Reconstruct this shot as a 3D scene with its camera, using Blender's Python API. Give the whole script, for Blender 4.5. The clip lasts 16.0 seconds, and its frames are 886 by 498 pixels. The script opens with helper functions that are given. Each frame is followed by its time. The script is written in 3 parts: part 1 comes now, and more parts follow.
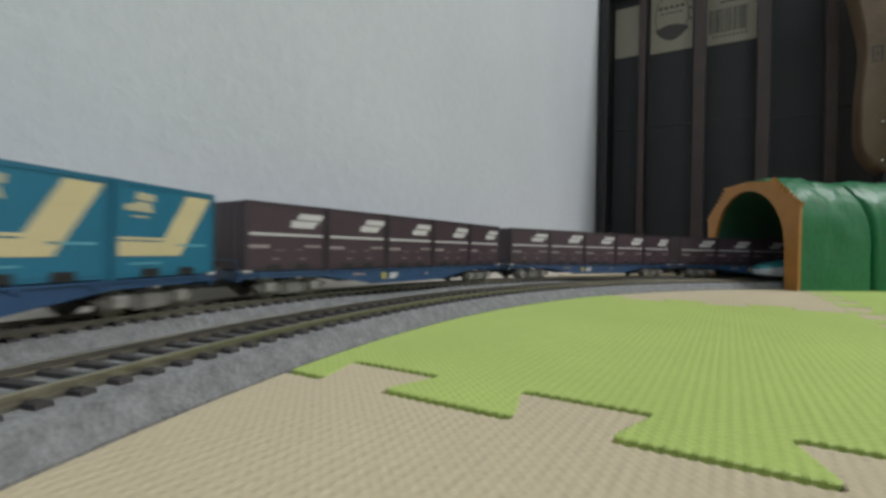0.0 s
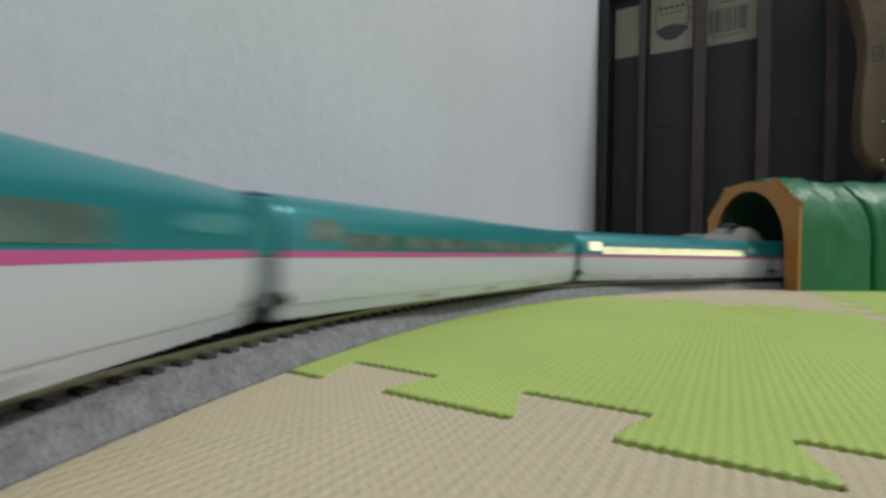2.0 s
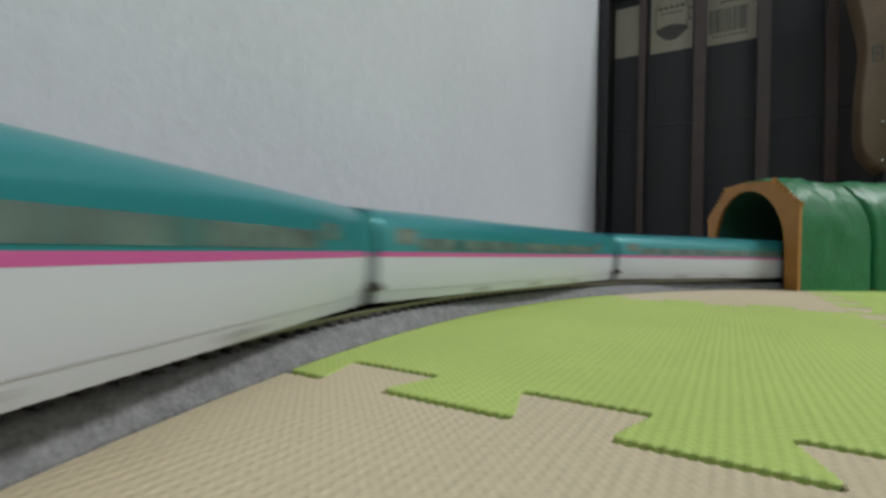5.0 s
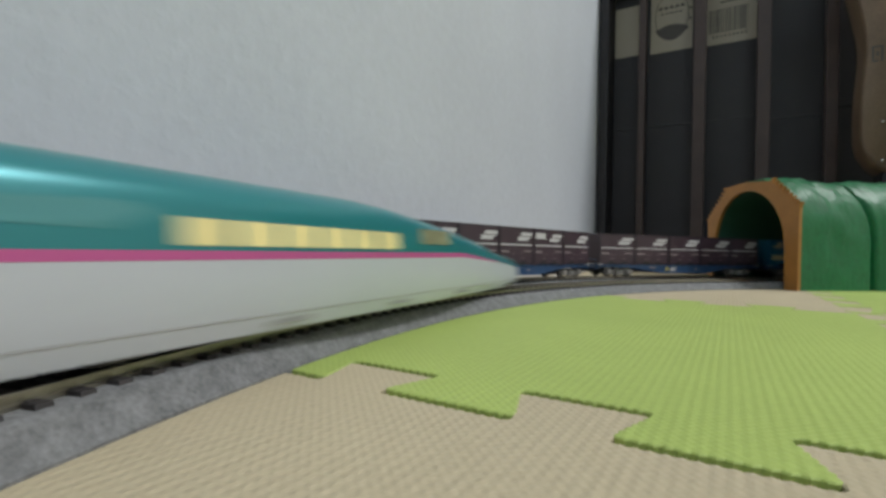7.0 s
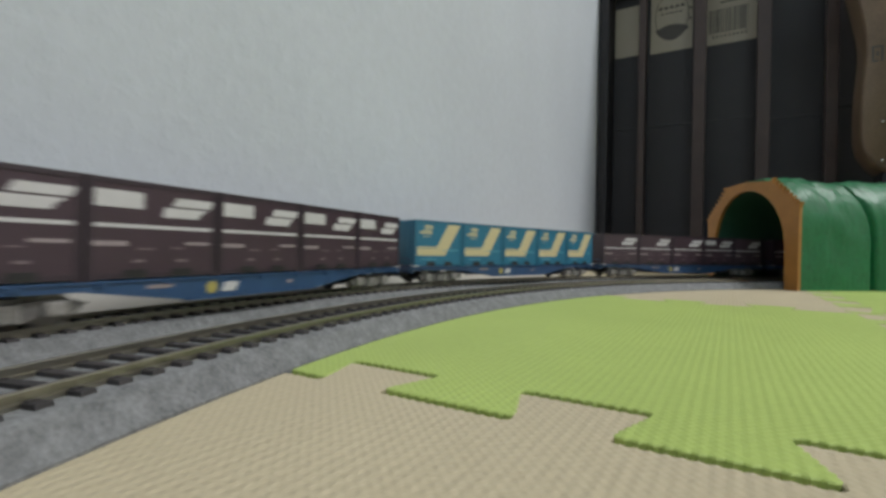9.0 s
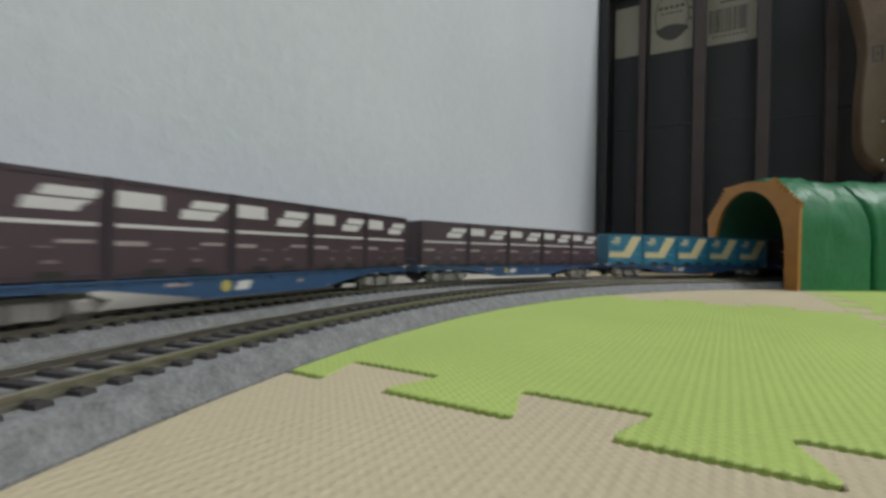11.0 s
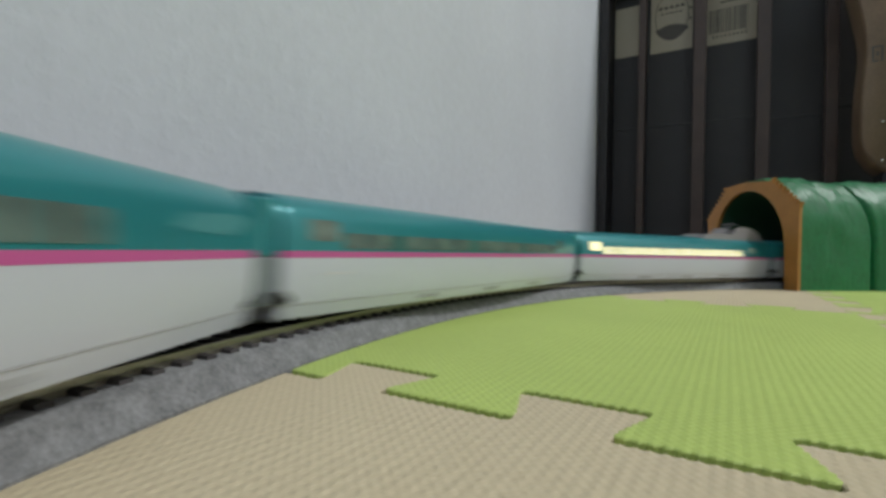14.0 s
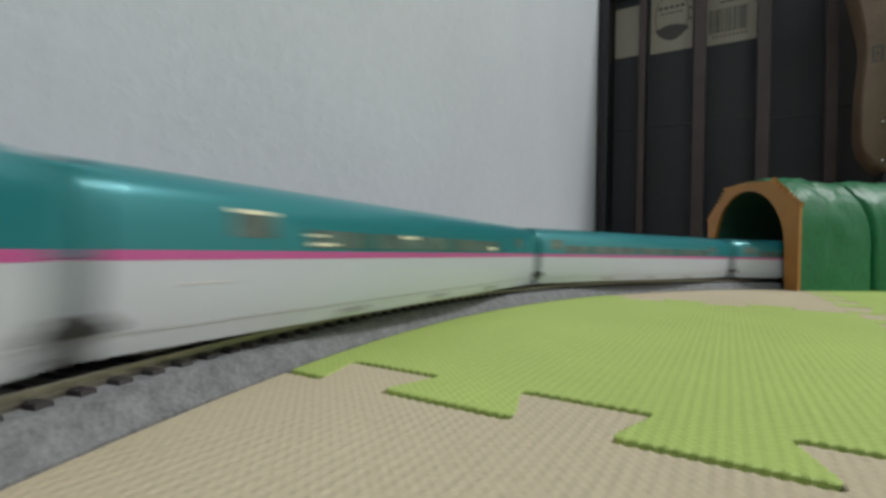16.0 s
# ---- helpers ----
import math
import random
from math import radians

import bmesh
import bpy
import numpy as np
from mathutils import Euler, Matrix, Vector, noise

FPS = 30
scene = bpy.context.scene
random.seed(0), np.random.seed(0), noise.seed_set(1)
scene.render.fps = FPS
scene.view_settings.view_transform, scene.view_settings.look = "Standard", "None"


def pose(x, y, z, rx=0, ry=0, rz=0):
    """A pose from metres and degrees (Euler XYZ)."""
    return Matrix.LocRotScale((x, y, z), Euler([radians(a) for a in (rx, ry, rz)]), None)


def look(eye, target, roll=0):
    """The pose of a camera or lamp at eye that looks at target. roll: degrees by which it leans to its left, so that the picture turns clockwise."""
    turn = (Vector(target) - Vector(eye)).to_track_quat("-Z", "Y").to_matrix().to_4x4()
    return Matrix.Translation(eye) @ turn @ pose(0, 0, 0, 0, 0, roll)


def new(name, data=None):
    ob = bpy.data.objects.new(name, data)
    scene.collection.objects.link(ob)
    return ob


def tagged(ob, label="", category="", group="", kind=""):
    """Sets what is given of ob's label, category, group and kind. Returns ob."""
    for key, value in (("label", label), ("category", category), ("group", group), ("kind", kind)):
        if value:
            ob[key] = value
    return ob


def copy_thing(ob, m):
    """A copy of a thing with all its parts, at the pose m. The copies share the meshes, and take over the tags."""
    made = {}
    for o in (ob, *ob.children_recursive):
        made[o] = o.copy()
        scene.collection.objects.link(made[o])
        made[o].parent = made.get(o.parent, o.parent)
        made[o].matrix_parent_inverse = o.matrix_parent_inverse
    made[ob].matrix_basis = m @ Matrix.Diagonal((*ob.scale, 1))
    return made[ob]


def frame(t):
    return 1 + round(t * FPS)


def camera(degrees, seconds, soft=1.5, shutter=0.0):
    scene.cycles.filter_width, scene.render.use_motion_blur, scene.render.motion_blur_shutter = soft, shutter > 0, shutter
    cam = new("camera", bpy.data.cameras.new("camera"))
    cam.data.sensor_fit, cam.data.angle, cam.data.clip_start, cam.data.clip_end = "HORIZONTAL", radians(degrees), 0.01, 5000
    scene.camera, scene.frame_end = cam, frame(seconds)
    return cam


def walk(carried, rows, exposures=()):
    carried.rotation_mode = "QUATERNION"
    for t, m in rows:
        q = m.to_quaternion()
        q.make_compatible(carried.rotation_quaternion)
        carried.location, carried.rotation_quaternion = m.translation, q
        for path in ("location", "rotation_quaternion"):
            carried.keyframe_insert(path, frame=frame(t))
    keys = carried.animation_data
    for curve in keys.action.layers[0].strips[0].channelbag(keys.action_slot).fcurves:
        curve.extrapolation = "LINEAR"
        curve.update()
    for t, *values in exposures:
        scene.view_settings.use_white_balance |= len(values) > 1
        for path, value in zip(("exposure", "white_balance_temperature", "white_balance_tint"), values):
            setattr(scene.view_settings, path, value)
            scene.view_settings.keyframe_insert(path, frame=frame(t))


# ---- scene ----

MM = 0.001
SECONDS = 16.0

# ---------------------------------------------------------------- camera
RAIL = 4.9            # rail tops above the mat, mm
EYE = (0.0, 0.0, (RAIL + 12.95) * MM)
cam = camera(85.74, SECONDS, soft=3.3, shutter=0.8)
VIEW = pose(*EYE, 90 + 0.14, 0, 0) @ pose(0, 0, 0, 0, 0, 1.13)
walk(cam, [(0.0, VIEW), (SECONDS, VIEW)], exposures=[(0.0, 0.0), (SECONDS, 0.0)])

# room axes: E1 runs away from the plaster wall, E2 along it towards the rack
TURN = radians(30.9)
E1 = Vector((math.cos(TURN), -math.sin(TURN), 0))
E2 = Vector((math.sin(TURN), math.cos(TURN), 0))
ROOM = Matrix.Rotation(-TURN, 4, "Z")


def room(a, b, z=0.0):
    """Place from room coordinates in mm."""
    return (E1 * a + E2 * b + Vector((0, 0, z))) * MM


# ---------------------------------------------------------------- light
world = bpy.data.worlds.new("world")
scene.world = world
world.use_nodes = True
bg = world.node_tree.nodes["Background"]
bg.inputs[0].default_value = (0.75, 0.85, 1.0, 1)
bg.inputs[1].default_value = 0.3

lamp_data = bpy.data.lights.new("ceiling_lamp", "AREA")
lamp_data.shape, lamp_data.size, lamp_data.energy = "DISK", 0.7, 57
lamp_data.color = (0.97, 0.985, 1.0)
lamp = new("ceiling_lamp", lamp_data)
lamp.matrix_world = look(room(1500, 820, 2330), room(1500, 820, 0))

# unseen bluish fill added behind the camera; no window is built there
fill_data = bpy.data.lights.new("back_fill", "AREA")
fill_data.shape, fill_data.size, fill_data.size_y, fill_data.energy = "RECTANGLE", 1.2, 1.0, 13
fill_data.color = (0.70, 0.86, 1.0)
fill = new("back_fill", fill_data)
fill.matrix_world = look(room(700, -1960, 1300), room(200, 0, 300))


# ---------------------------------------------------------------- materials
def material(name, color, rough=0.5, metal=0.0, vary=0.12, scale=300.0, fine=2500.0, bump=0.05, depth=0.0002,
             emit=0.0, island=0.0, coat=0.0):
    """A Principled material with two scales of colour variation and a fine relief."""
    m = bpy.data.materials.new(name)
    m.use_nodes = True
    nt = m.node_tree
    p = nt.nodes["Principled BSDF"]
    p.inputs["Roughness"].default_value = rough
    p.inputs["Metallic"].default_value = metal
    p.inputs["Coat Weight"].default_value = coat
    tc = nt.nodes.new("ShaderNodeTexCoord")
    big, small = nt.nodes.new("ShaderNodeTexNoise"), nt.nodes.new("ShaderNodeTexNoise")
    for n, sc in ((big, scale), (small, fine)):
        n.inputs["Scale"].default_value = sc
        n.inputs["Detail"].default_value = 4
        nt.links.new(tc.outputs["Object"], n.inputs["Vector"])
    add = nt.nodes.new("ShaderNodeMath")
    add.operation = "ADD"
    nt.links.new(big.outputs["Fac"], add.inputs[0])
    nt.links.new(small.outputs["Fac"], add.inputs[1])
    rng = nt.nodes.new("ShaderNodeMapRange")
    rng.inputs[1].default_value, rng.inputs[2].default_value = 0.6, 1.4
    rng.inputs[3].default_value, rng.inputs[4].default_value = 1 - vary, 1 + vary
    nt.links.new(add.outputs[0], rng.inputs[0])
    last = rng.outputs[0]
    if island:
        info = nt.nodes.new("ShaderNodeObjectInfo")
        r2 = nt.nodes.new("ShaderNodeMapRange")
        r2.inputs[3].default_value, r2.inputs[4].default_value = 1 - island, 1 + island
        nt.links.new(info.outputs["Random"], r2.inputs[0])
        mul = nt.nodes.new("ShaderNodeMath")
        mul.operation = "MULTIPLY"
        nt.links.new(last, mul.inputs[0])
        nt.links.new(r2.outputs[0], mul.inputs[1])
        last = mul.outputs[0]
    sc = nt.nodes.new("ShaderNodeVectorMath")
    sc.operation = "SCALE"
    sc.inputs[0].default_value = color
    nt.links.new(last, sc.inputs["Scale"])
    nt.links.new(sc.outputs[0], p.inputs["Base Color"])
    if bump:
        b = nt.nodes.new("ShaderNodeBump")
        b.inputs["Strength"].default_value = bump
        b.inputs["Distance"].default_value = depth
        nt.links.new(add.outputs[0], b.inputs["Height"])
        nt.links.new(b.outputs[0], p.inputs["Normal"])
    if emit:
        nt.links.new(sc.outputs[0], p.inputs["Emission Color"])
        p.inputs["Emission Strength"].default_value = emit
    return m


def foam(name, color, pitch):
    """Foam with a pressed waffle relief of beaded ribs."""
    m = material(name, color, rough=0.6, vary=0.10, scale=25, fine=900, bump=0)
    nt = m.node_tree
    p = nt.nodes["Principled BSDF"]
    tc = [n for n in nt.nodes if n.type == "TEX_COORD"][0]
    sep = nt.nodes.new("ShaderNodeSeparateXYZ")
    nt.links.new(tc.outputs["Object"], sep.inputs[0])
    waves = []
    for axis in (0, 1):
        k = nt.nodes.new("ShaderNodeMath")
        k.operation = "MULTIPLY"
        k.inputs[1].default_value = 2 * math.pi / (pitch * MM)
        nt.links.new(sep.outputs[axis], k.inputs[0])
        s = nt.nodes.new("ShaderNodeMath")
        s.operation = "SINE"
        nt.links.new(k.outputs[0], s.inputs[0])
        waves.append(s)
    amp = nt.nodes.new("ShaderNodeMath")
    amp.operation = "MULTIPLY_ADD"
    amp.inputs[1].default_value, amp.inputs[2].default_value = 0.75, 0.8
    nt.links.new(waves[1].outputs[0], amp.inputs[0])
    mx = nt.nodes.new("ShaderNodeMath")
    mx.operation = "MULTIPLY"
    nt.links.new(amp.outputs[0], mx.inputs[0])
    nt.links.new(waves[0].outputs[0], mx.inputs[1])
    grain = nt.nodes.new("ShaderNodeTexNoise")
    grain.inputs["Scale"].default_value = 1800
    nt.links.new(tc.outputs["Object"], grain.inputs["Vector"])
    mix = nt.nodes.new("ShaderNodeMath")
    mix.operation = "MULTIPLY_ADD"
    mix.inputs[1].default_value = 1.2
    nt.links.new(grain.outputs["Fac"], mix.inputs[0])
    nt.links.new(mx.outputs[0], mix.inputs[2])
    b = nt.nodes.new("ShaderNodeBump")
    b.inputs["Strength"].default_value = 0.42
    b.inputs["Distance"].default_value = 0.00010
    nt.links.new(mix.outputs[0], b.inputs["Height"])
    nt.links.new(b.outputs[0], p.inputs["Normal"])
    return m


def wallpaper(name, color):
    """Embossed wallpaper: soft mottling, sparse raised flecks and a fine grain."""
    m = material(name, color, 0.85, vary=0.06, scale=14, fine=190, bump=0)
    nt = m.node_tree
    p = nt.nodes["Principled BSDF"]
    tc = [n for n in nt.nodes if n.type == "TEX_COORD"][0]
    layers = []
    for sc, lo, hi, gain in ((150, 0.55, 0.72, 1.0), (420, 0.45, 0.75, 0.6), (38, 0.45, 0.75, 0.8)):
        n = nt.nodes.new("ShaderNodeTexNoise")
        n.inputs["Scale"].default_value, n.inputs["Detail"].default_value, n.inputs["Distortion"].default_value = sc, 5, 0.3
        nt.links.new(tc.outputs["Object"], n.inputs["Vector"])
        r = nt.nodes.new("ShaderNodeMapRange")
        r.interpolation_type = "SMOOTHSTEP"
        r.inputs[1].default_value, r.inputs[2].default_value, r.inputs[4].default_value = lo, hi, gain
        nt.links.new(n.outputs["Fac"], r.inputs[0])
        layers.append(r)
    a, b = nt.nodes.new("ShaderNodeMath"), nt.nodes.new("ShaderNodeMath")
    nt.links.new(layers[0].outputs[0], a.inputs[0])
    nt.links.new(layers[1].outputs[0], a.inputs[1])
    nt.links.new(a.outputs[0], b.inputs[0])
    nt.links.new(layers[2].outputs[0], b.inputs[1])
    bump = nt.nodes.new("ShaderNodeBump")
    bump.inputs["Strength"].default_value, bump.inputs["Distance"].default_value = 0.11, 0.0009
    nt.links.new(b.outputs[0], bump.inputs["Height"])
    nt.links.new(bump.outputs[0], p.inputs["Normal"])
    return m


M = {
    "tan": foam("tan_foam", (0.505, 0.435, 0.292), 1.3),
    "green": foam("lime_foam", (0.385, 0.497, 0.126), 1.3),
    "ballast": material("grey_ballast", (0.177, 0.182, 0.184), 0.9, vary=0.45, scale=420, fine=1700, bump=0.5, depth=0.0003),
    "sleeper": material("dark_brown_sleeper", (0.040, 0.036, 0.037), 0.6, vary=0.25, island=0.2),
    "rail": material("nickel_silver", (0.40, 0.38, 0.32), 0.36, 1.0, vary=0.12, scale=120, fine=1500, bump=0.02),
    "white": material("ivory_white_paint", (0.495, 0.53, 0.58), 0.3, vary=0.03, scale=60, fine=900, bump=0.02, coat=0.15),
    "pink": material("magenta_band", (0.50, 0.095, 0.285), 0.35, vary=0.03, bump=0.02),
    "teal": material("metallic_teal_paint", (0.026, 0.225, 0.25), 0.29, 0.25, vary=0.05, scale=60, fine=900, bump=0.0, coat=0.22),
    "teal_dark": material("grey_teal_gangway", (0.19, 0.225, 0.23), 0.6),
    "seam": material("grey_seam", (0.36, 0.37, 0.38), 0.6),
    "vent": material("grey_vent", (0.28, 0.29, 0.29), 0.6),
    "lit": material("lit_window", (1.0, 0.90, 0.56), 0.4, vary=0.2, scale=110, fine=330, bump=0, emit=0.8),
    # dimmer copy of the lit window; the glow's falloff is put into colour
    "lit_soft": material("lit_window_upper", (0.86, 0.80, 0.50), 0.4, vary=0.35, scale=130, fine=420, bump=0, emit=0.62),
    "door_glass": material("pale_door_glass", (0.36, 0.40, 0.32), 0.3, vary=0.15, bump=0, emit=0.10),
    "glow": material("yellowish_lit_window", (0.66, 0.58, 0.27), 0.4, vary=0.2, scale=160, fine=420, bump=0, emit=0.24),
    "dim": material("faintly_lit_window", (0.25, 0.25, 0.16), 0.25, vary=0.5, scale=150, fine=400, bump=0, emit=0.04),
    "beam": material("white_headlight", (0.75, 0.80, 0.84), 0.2, vary=0.05, bump=0, emit=0.15),
    # reflections on window glass, put into a faintly glowing colour
    "glint": material("painted_window_glint", (0.62, 0.60, 0.42), 0.3, vary=0.2, bump=0, emit=0.28),
    "glass": material("smoky_window", (0.05, 0.13, 0.115), 0.12, vary=0.35, scale=140, fine=400, bump=0.0),
    "seat": material("window_with_pale_seats", (0.115, 0.155, 0.135), 0.15, vary=0.65, scale=120, fine=420, bump=0.0),
    "dark_glass": material("black_windscreen", (0.02, 0.03, 0.035), 0.08, bump=0.0),
    "emblem": material("silver_emblem", (0.075, 0.27, 0.285), 0.35, 0.1),
    "grey": material("light_grey_plastic", (0.25, 0.24, 0.25), 0.5),
    "black": material("black_plastic", (0.018, 0.018, 0.02), 0.5),
    "maroon": material("maroon_plastic", (0.055, 0.033, 0.046), 0.42, vary=0.15, scale=160, bump=0.05),
    "maroon_rib": material("maroon_post", (0.038, 0.025, 0.036), 0.45, vary=0.1),
    "sky": material("turquoise_blue_plastic", (0.019, 0.155, 0.255), 0.42, vary=0.12, scale=160, bump=0.05),
    "sky_rib": material("deep_turquoise_post", (0.017, 0.13, 0.22), 0.45, vary=0.1),
    "cream": material("cream_print", (0.60, 0.52, 0.30), 0.5, vary=0.06),
    "emblem_cream": material("faded_cream_print", (0.46, 0.43, 0.29), 0.5, vary=0.06),
    "print": material("white_print", (0.56, 0.55, 0.56), 0.5, vary=0.08),
    "pale": material("faded_print", (0.30, 0.25, 0.26), 0.5),
    "worn": material("worn_print", (0.20, 0.155, 0.165), 0.5),
    "skypale": material("pale_blue_print", (0.12, 0.36, 0.45), 0.5),
    "wagon": material("cobalt_blue_plastic", (0.028, 0.072, 0.165), 0.42, vary=0.2),
    "yellow": material("yellow_handwheel", (0.40, 0.34, 0.10), 0.5),
    "bogie": material("weathered_grey_bogie", (0.13, 0.125, 0.12), 0.55, vary=0.4, scale=400),
    "axle": material("pale_grey_plastic", (0.27, 0.26, 0.245), 0.55, vary=0.35, scale=400),
    "wheel": material("dark_wheel_steel", (0.20, 0.19, 0.18), 0.35, 0.8),
    "hill": material("glossy_green_plastic", (0.006, 0.135, 0.048), 0.47, vary=0.28, scale=60, fine=420, bump=0.22, depth=0.0006),
    "hill_in": material("dark_green_lining", (0.03, 0.11, 0.065), 0.6),
    "brick": material("ochre_orange_plastic", (0.37, 0.165, 0.035), 0.5, vary=0.18, scale=150, bump=0.1),
    "wall": wallpaper("white_plaster_wallpaper", (0.528, 0.566, 0.615)),
    "skirt": material("cream_white_skirting", (0.70, 0.67, 0.61), 0.4, vary=0.03, scale=20, bump=0.02),
    "slat": material("dark_brown_wood", (0.043, 0.026, 0.022), 0.5, vary=0.3, scale=60, fine=600),
    "case": material("black_box_card", (0.016, 0.0155, 0.018), 0.6, vary=0.25, scale=30),
    "label": material("cream_paper_label", (0.31, 0.28, 0.225), 0.7, vary=0.06, scale=80),
    "slate": material("dark_grey_card", (0.085, 0.080, 0.084), 0.65, vary=0.25, scale=30),
    "ink": material("dark_ink", (0.06, 0.055, 0.05), 0.7),
    "leather": material("amber_brown_varnish", (0.135, 0.088, 0.052), 0.5, vary=0.3, scale=40, fine=500, bump=0.1),
    "stud": material("steel_stud", (0.6, 0.58, 0.55), 0.25, 1.0),
    "boards": material("brown_floorboards", (0.22, 0.13, 0.07), 0.5, vary=0.25, scale=15, fine=200),
    "paint": material("off_white_ceiling", (0.72, 0.71, 0.68), 0.9, vary=0.03, scale=10, fine=200),
}


# ---------------------------------------------------------------- mesh helpers (mm in, metres out)
def part(name, bm, mat, parent=None, label="", m=None, smooth=False):
    """Links a bmesh in mm as one mesh object, under parent if given."""
    bmesh.ops.recalc_face_normals(bm, faces=bm.faces)
    for v in bm.verts:
        v.co *= MM
    if smooth:
        for f in bm.faces:
            f.smooth = True
    me = bpy.data.meshes.new(name)
    bm.to_mesh(me)
    bm.free()
    me.materials.append(M[mat])
    if smooth:
        me.set_sharp_from_angle(angle=radians(40))
    ob = new(name, me)
    ob.parent = parent
    if m is not None:
        ob.matrix_basis = m
    if label:
        ob["label"] = label
    return ob


def box(bm, x0, x1, y0, y1, z0, z1, bevel=0.0, m=None):
    r = bmesh.ops.create_cube(bm, size=1)
    vs = r["verts"]
    for v in vs:
        v.co = Vector((x0 + (v.co.x + 0.5) * (x1 - x0), y0 + (v.co.y + 0.5) * (y1 - y0), z0 + (v.co.z + 0.5) * (z1 - z0)))
    if m is not None:
        for v in vs:
            v.co = m @ v.co
    if bevel:
        es = list({e for v in vs for e in v.link_edges})
        bmesh.ops.bevel(bm, geom=es, offset=bevel, segments=2, affect="EDGES", profile=0.6)
    return bm


def boxes(*rows, bevel=0.0):
    bm = bmesh.new()
    for r in rows:
        box(bm, *r, bevel=bevel)
    return bm


def cyl(bm, r, p0, p1, n=14):
    d = Vector(p1) - Vector(p0)
    mat = Matrix.Translation((Vector(p0) + Vector(p1)) / 2) @ d.to_track_quat("Z", "Y").to_matrix().to_4x4()
    bmesh.ops.create_cone(bm, cap_ends=True, segments=n, radius1=r, radius2=r, depth=d.length, matrix=mat)
    return bm


def prism(bm, outline, axis, lo, hi):
    """Extrudes a closed outline of (a, b) along axis: 'y' takes (x, z), 'z' takes (x, y), 'x' takes (y, z)."""
    def at(a, b, c):
        return {"y": (a, c, b), "z": (a, b, c), "x": (c, a, b)}[axis]
    lower = [bm.verts.new(at(a, b, lo)) for a, b in outline]
    upper = [bm.verts.new(at(a, b, hi)) for a, b in outline]
    n = len(outline)
    bm.faces.new(lower)
    bm.faces.new(list(reversed(upper)))
    for i in range(n):
        bm.faces.new((lower[i], lower[(i + 1) % n], upper[(i + 1) % n], upper[i]))
    return bm


def loft(bm, rings, closed=True):
    """Joins rings of equal length into a skin with end caps."""
    vs = [[bm.verts.new(p) for p in ring] for ring in rings]
    n = len(vs[0])
    for a, b in zip(vs, vs[1:]):
        for i in range(n if closed else n - 1):
            j = (i + 1) % n
            bm.faces.new((a[i], a[j], b[j], b[i]))
    if closed:
        bm.faces.new(vs[0])
        bm.faces.new(list(reversed(vs[-1])))
    return bm


def thing(name, label, category, group="", kind=""):
    return tagged(new(name), label, category, group, kind)


# ---------------------------------------------------------------- the double-track loop
C1 = Vector((265.0, -30.09))
STRAIGHT = 526.0
R_IN, R_OUT = 315.0, 348.0
A_FAR = math.pi / 2 - TURN          # where the curve meets the far straight


def along(q, r):
    """Point and heading (angle) on a loop of radius r at q mm, growing clockwise; q is 0 straight ahead of the curve's centre."""
    start = -r * (math.pi - (math.pi / 2 - A_FAR))
    m = (q - start) % (2 * math.pi * r + 2 * STRAIGHT)
    a0 = A_FAR + math.pi
    e1 = Vector((E1.x, E1.y))
    if m < math.pi * r:
        th, c, add = a0 - m / r, C1, 0.0
    elif m < math.pi * r + STRAIGHT:
        th, c, add = A_FAR, C1, m - math.pi * r
    elif m < 2 * math.pi * r + STRAIGHT:
        th, c, add = A_FAR - (m - math.pi * r - STRAIGHT) / r, C1 + e1 * STRAIGHT, 0.0
    else:
        th, c, add = A_FAR - math.pi, C1 + e1 * STRAIGHT, m - 2 * math.pi * r - STRAIGHT
    t = Vector((math.sin(th), -math.cos(th)))
    return c + Vector((math.cos(th), math.sin(th))) * r + t * add, t


def ride(q, r, base):
    """Pose of a vehicle whose bogies stand base mm before and behind q."""
    a, _ = along(q - base, r)
    b, _ = along(q + base, r)
    c, d = (a + b) / 2, b - a
    return Matrix.Translation((c.x * MM, c.y * MM, RAIL * MM)) @ Matrix.Rotation(math.atan2(d.y, d.x), 4, "Z")


def sweep(r, outline, step=8.0):
    """A closed skin of the outline (offset outwards, z) carried round the loop."""
    bm = bmesh.new()
    total = 2 * math.pi * r + 2 * STRAIGHT
    n = int(total / step)
    rings = []
    for k in range(n):
        p, t = along(k * total / n, r)
        o = Vector((-t.y, t.x))
        rings.append([bm.verts.new((p.x + o.x * a, p.y + o.y * a, z)) for a, z in outline])
    m = len(outline)
    for k in range(n):
        a, b = rings[k], rings[(k + 1) % n]
        for i in range(m):
            j = (i + 1) % m
            bm.faces.new((a[i], a[j], b[j], b[i]))
    return bm


RAIL_TOP, FOOT = 4.85, 3.75


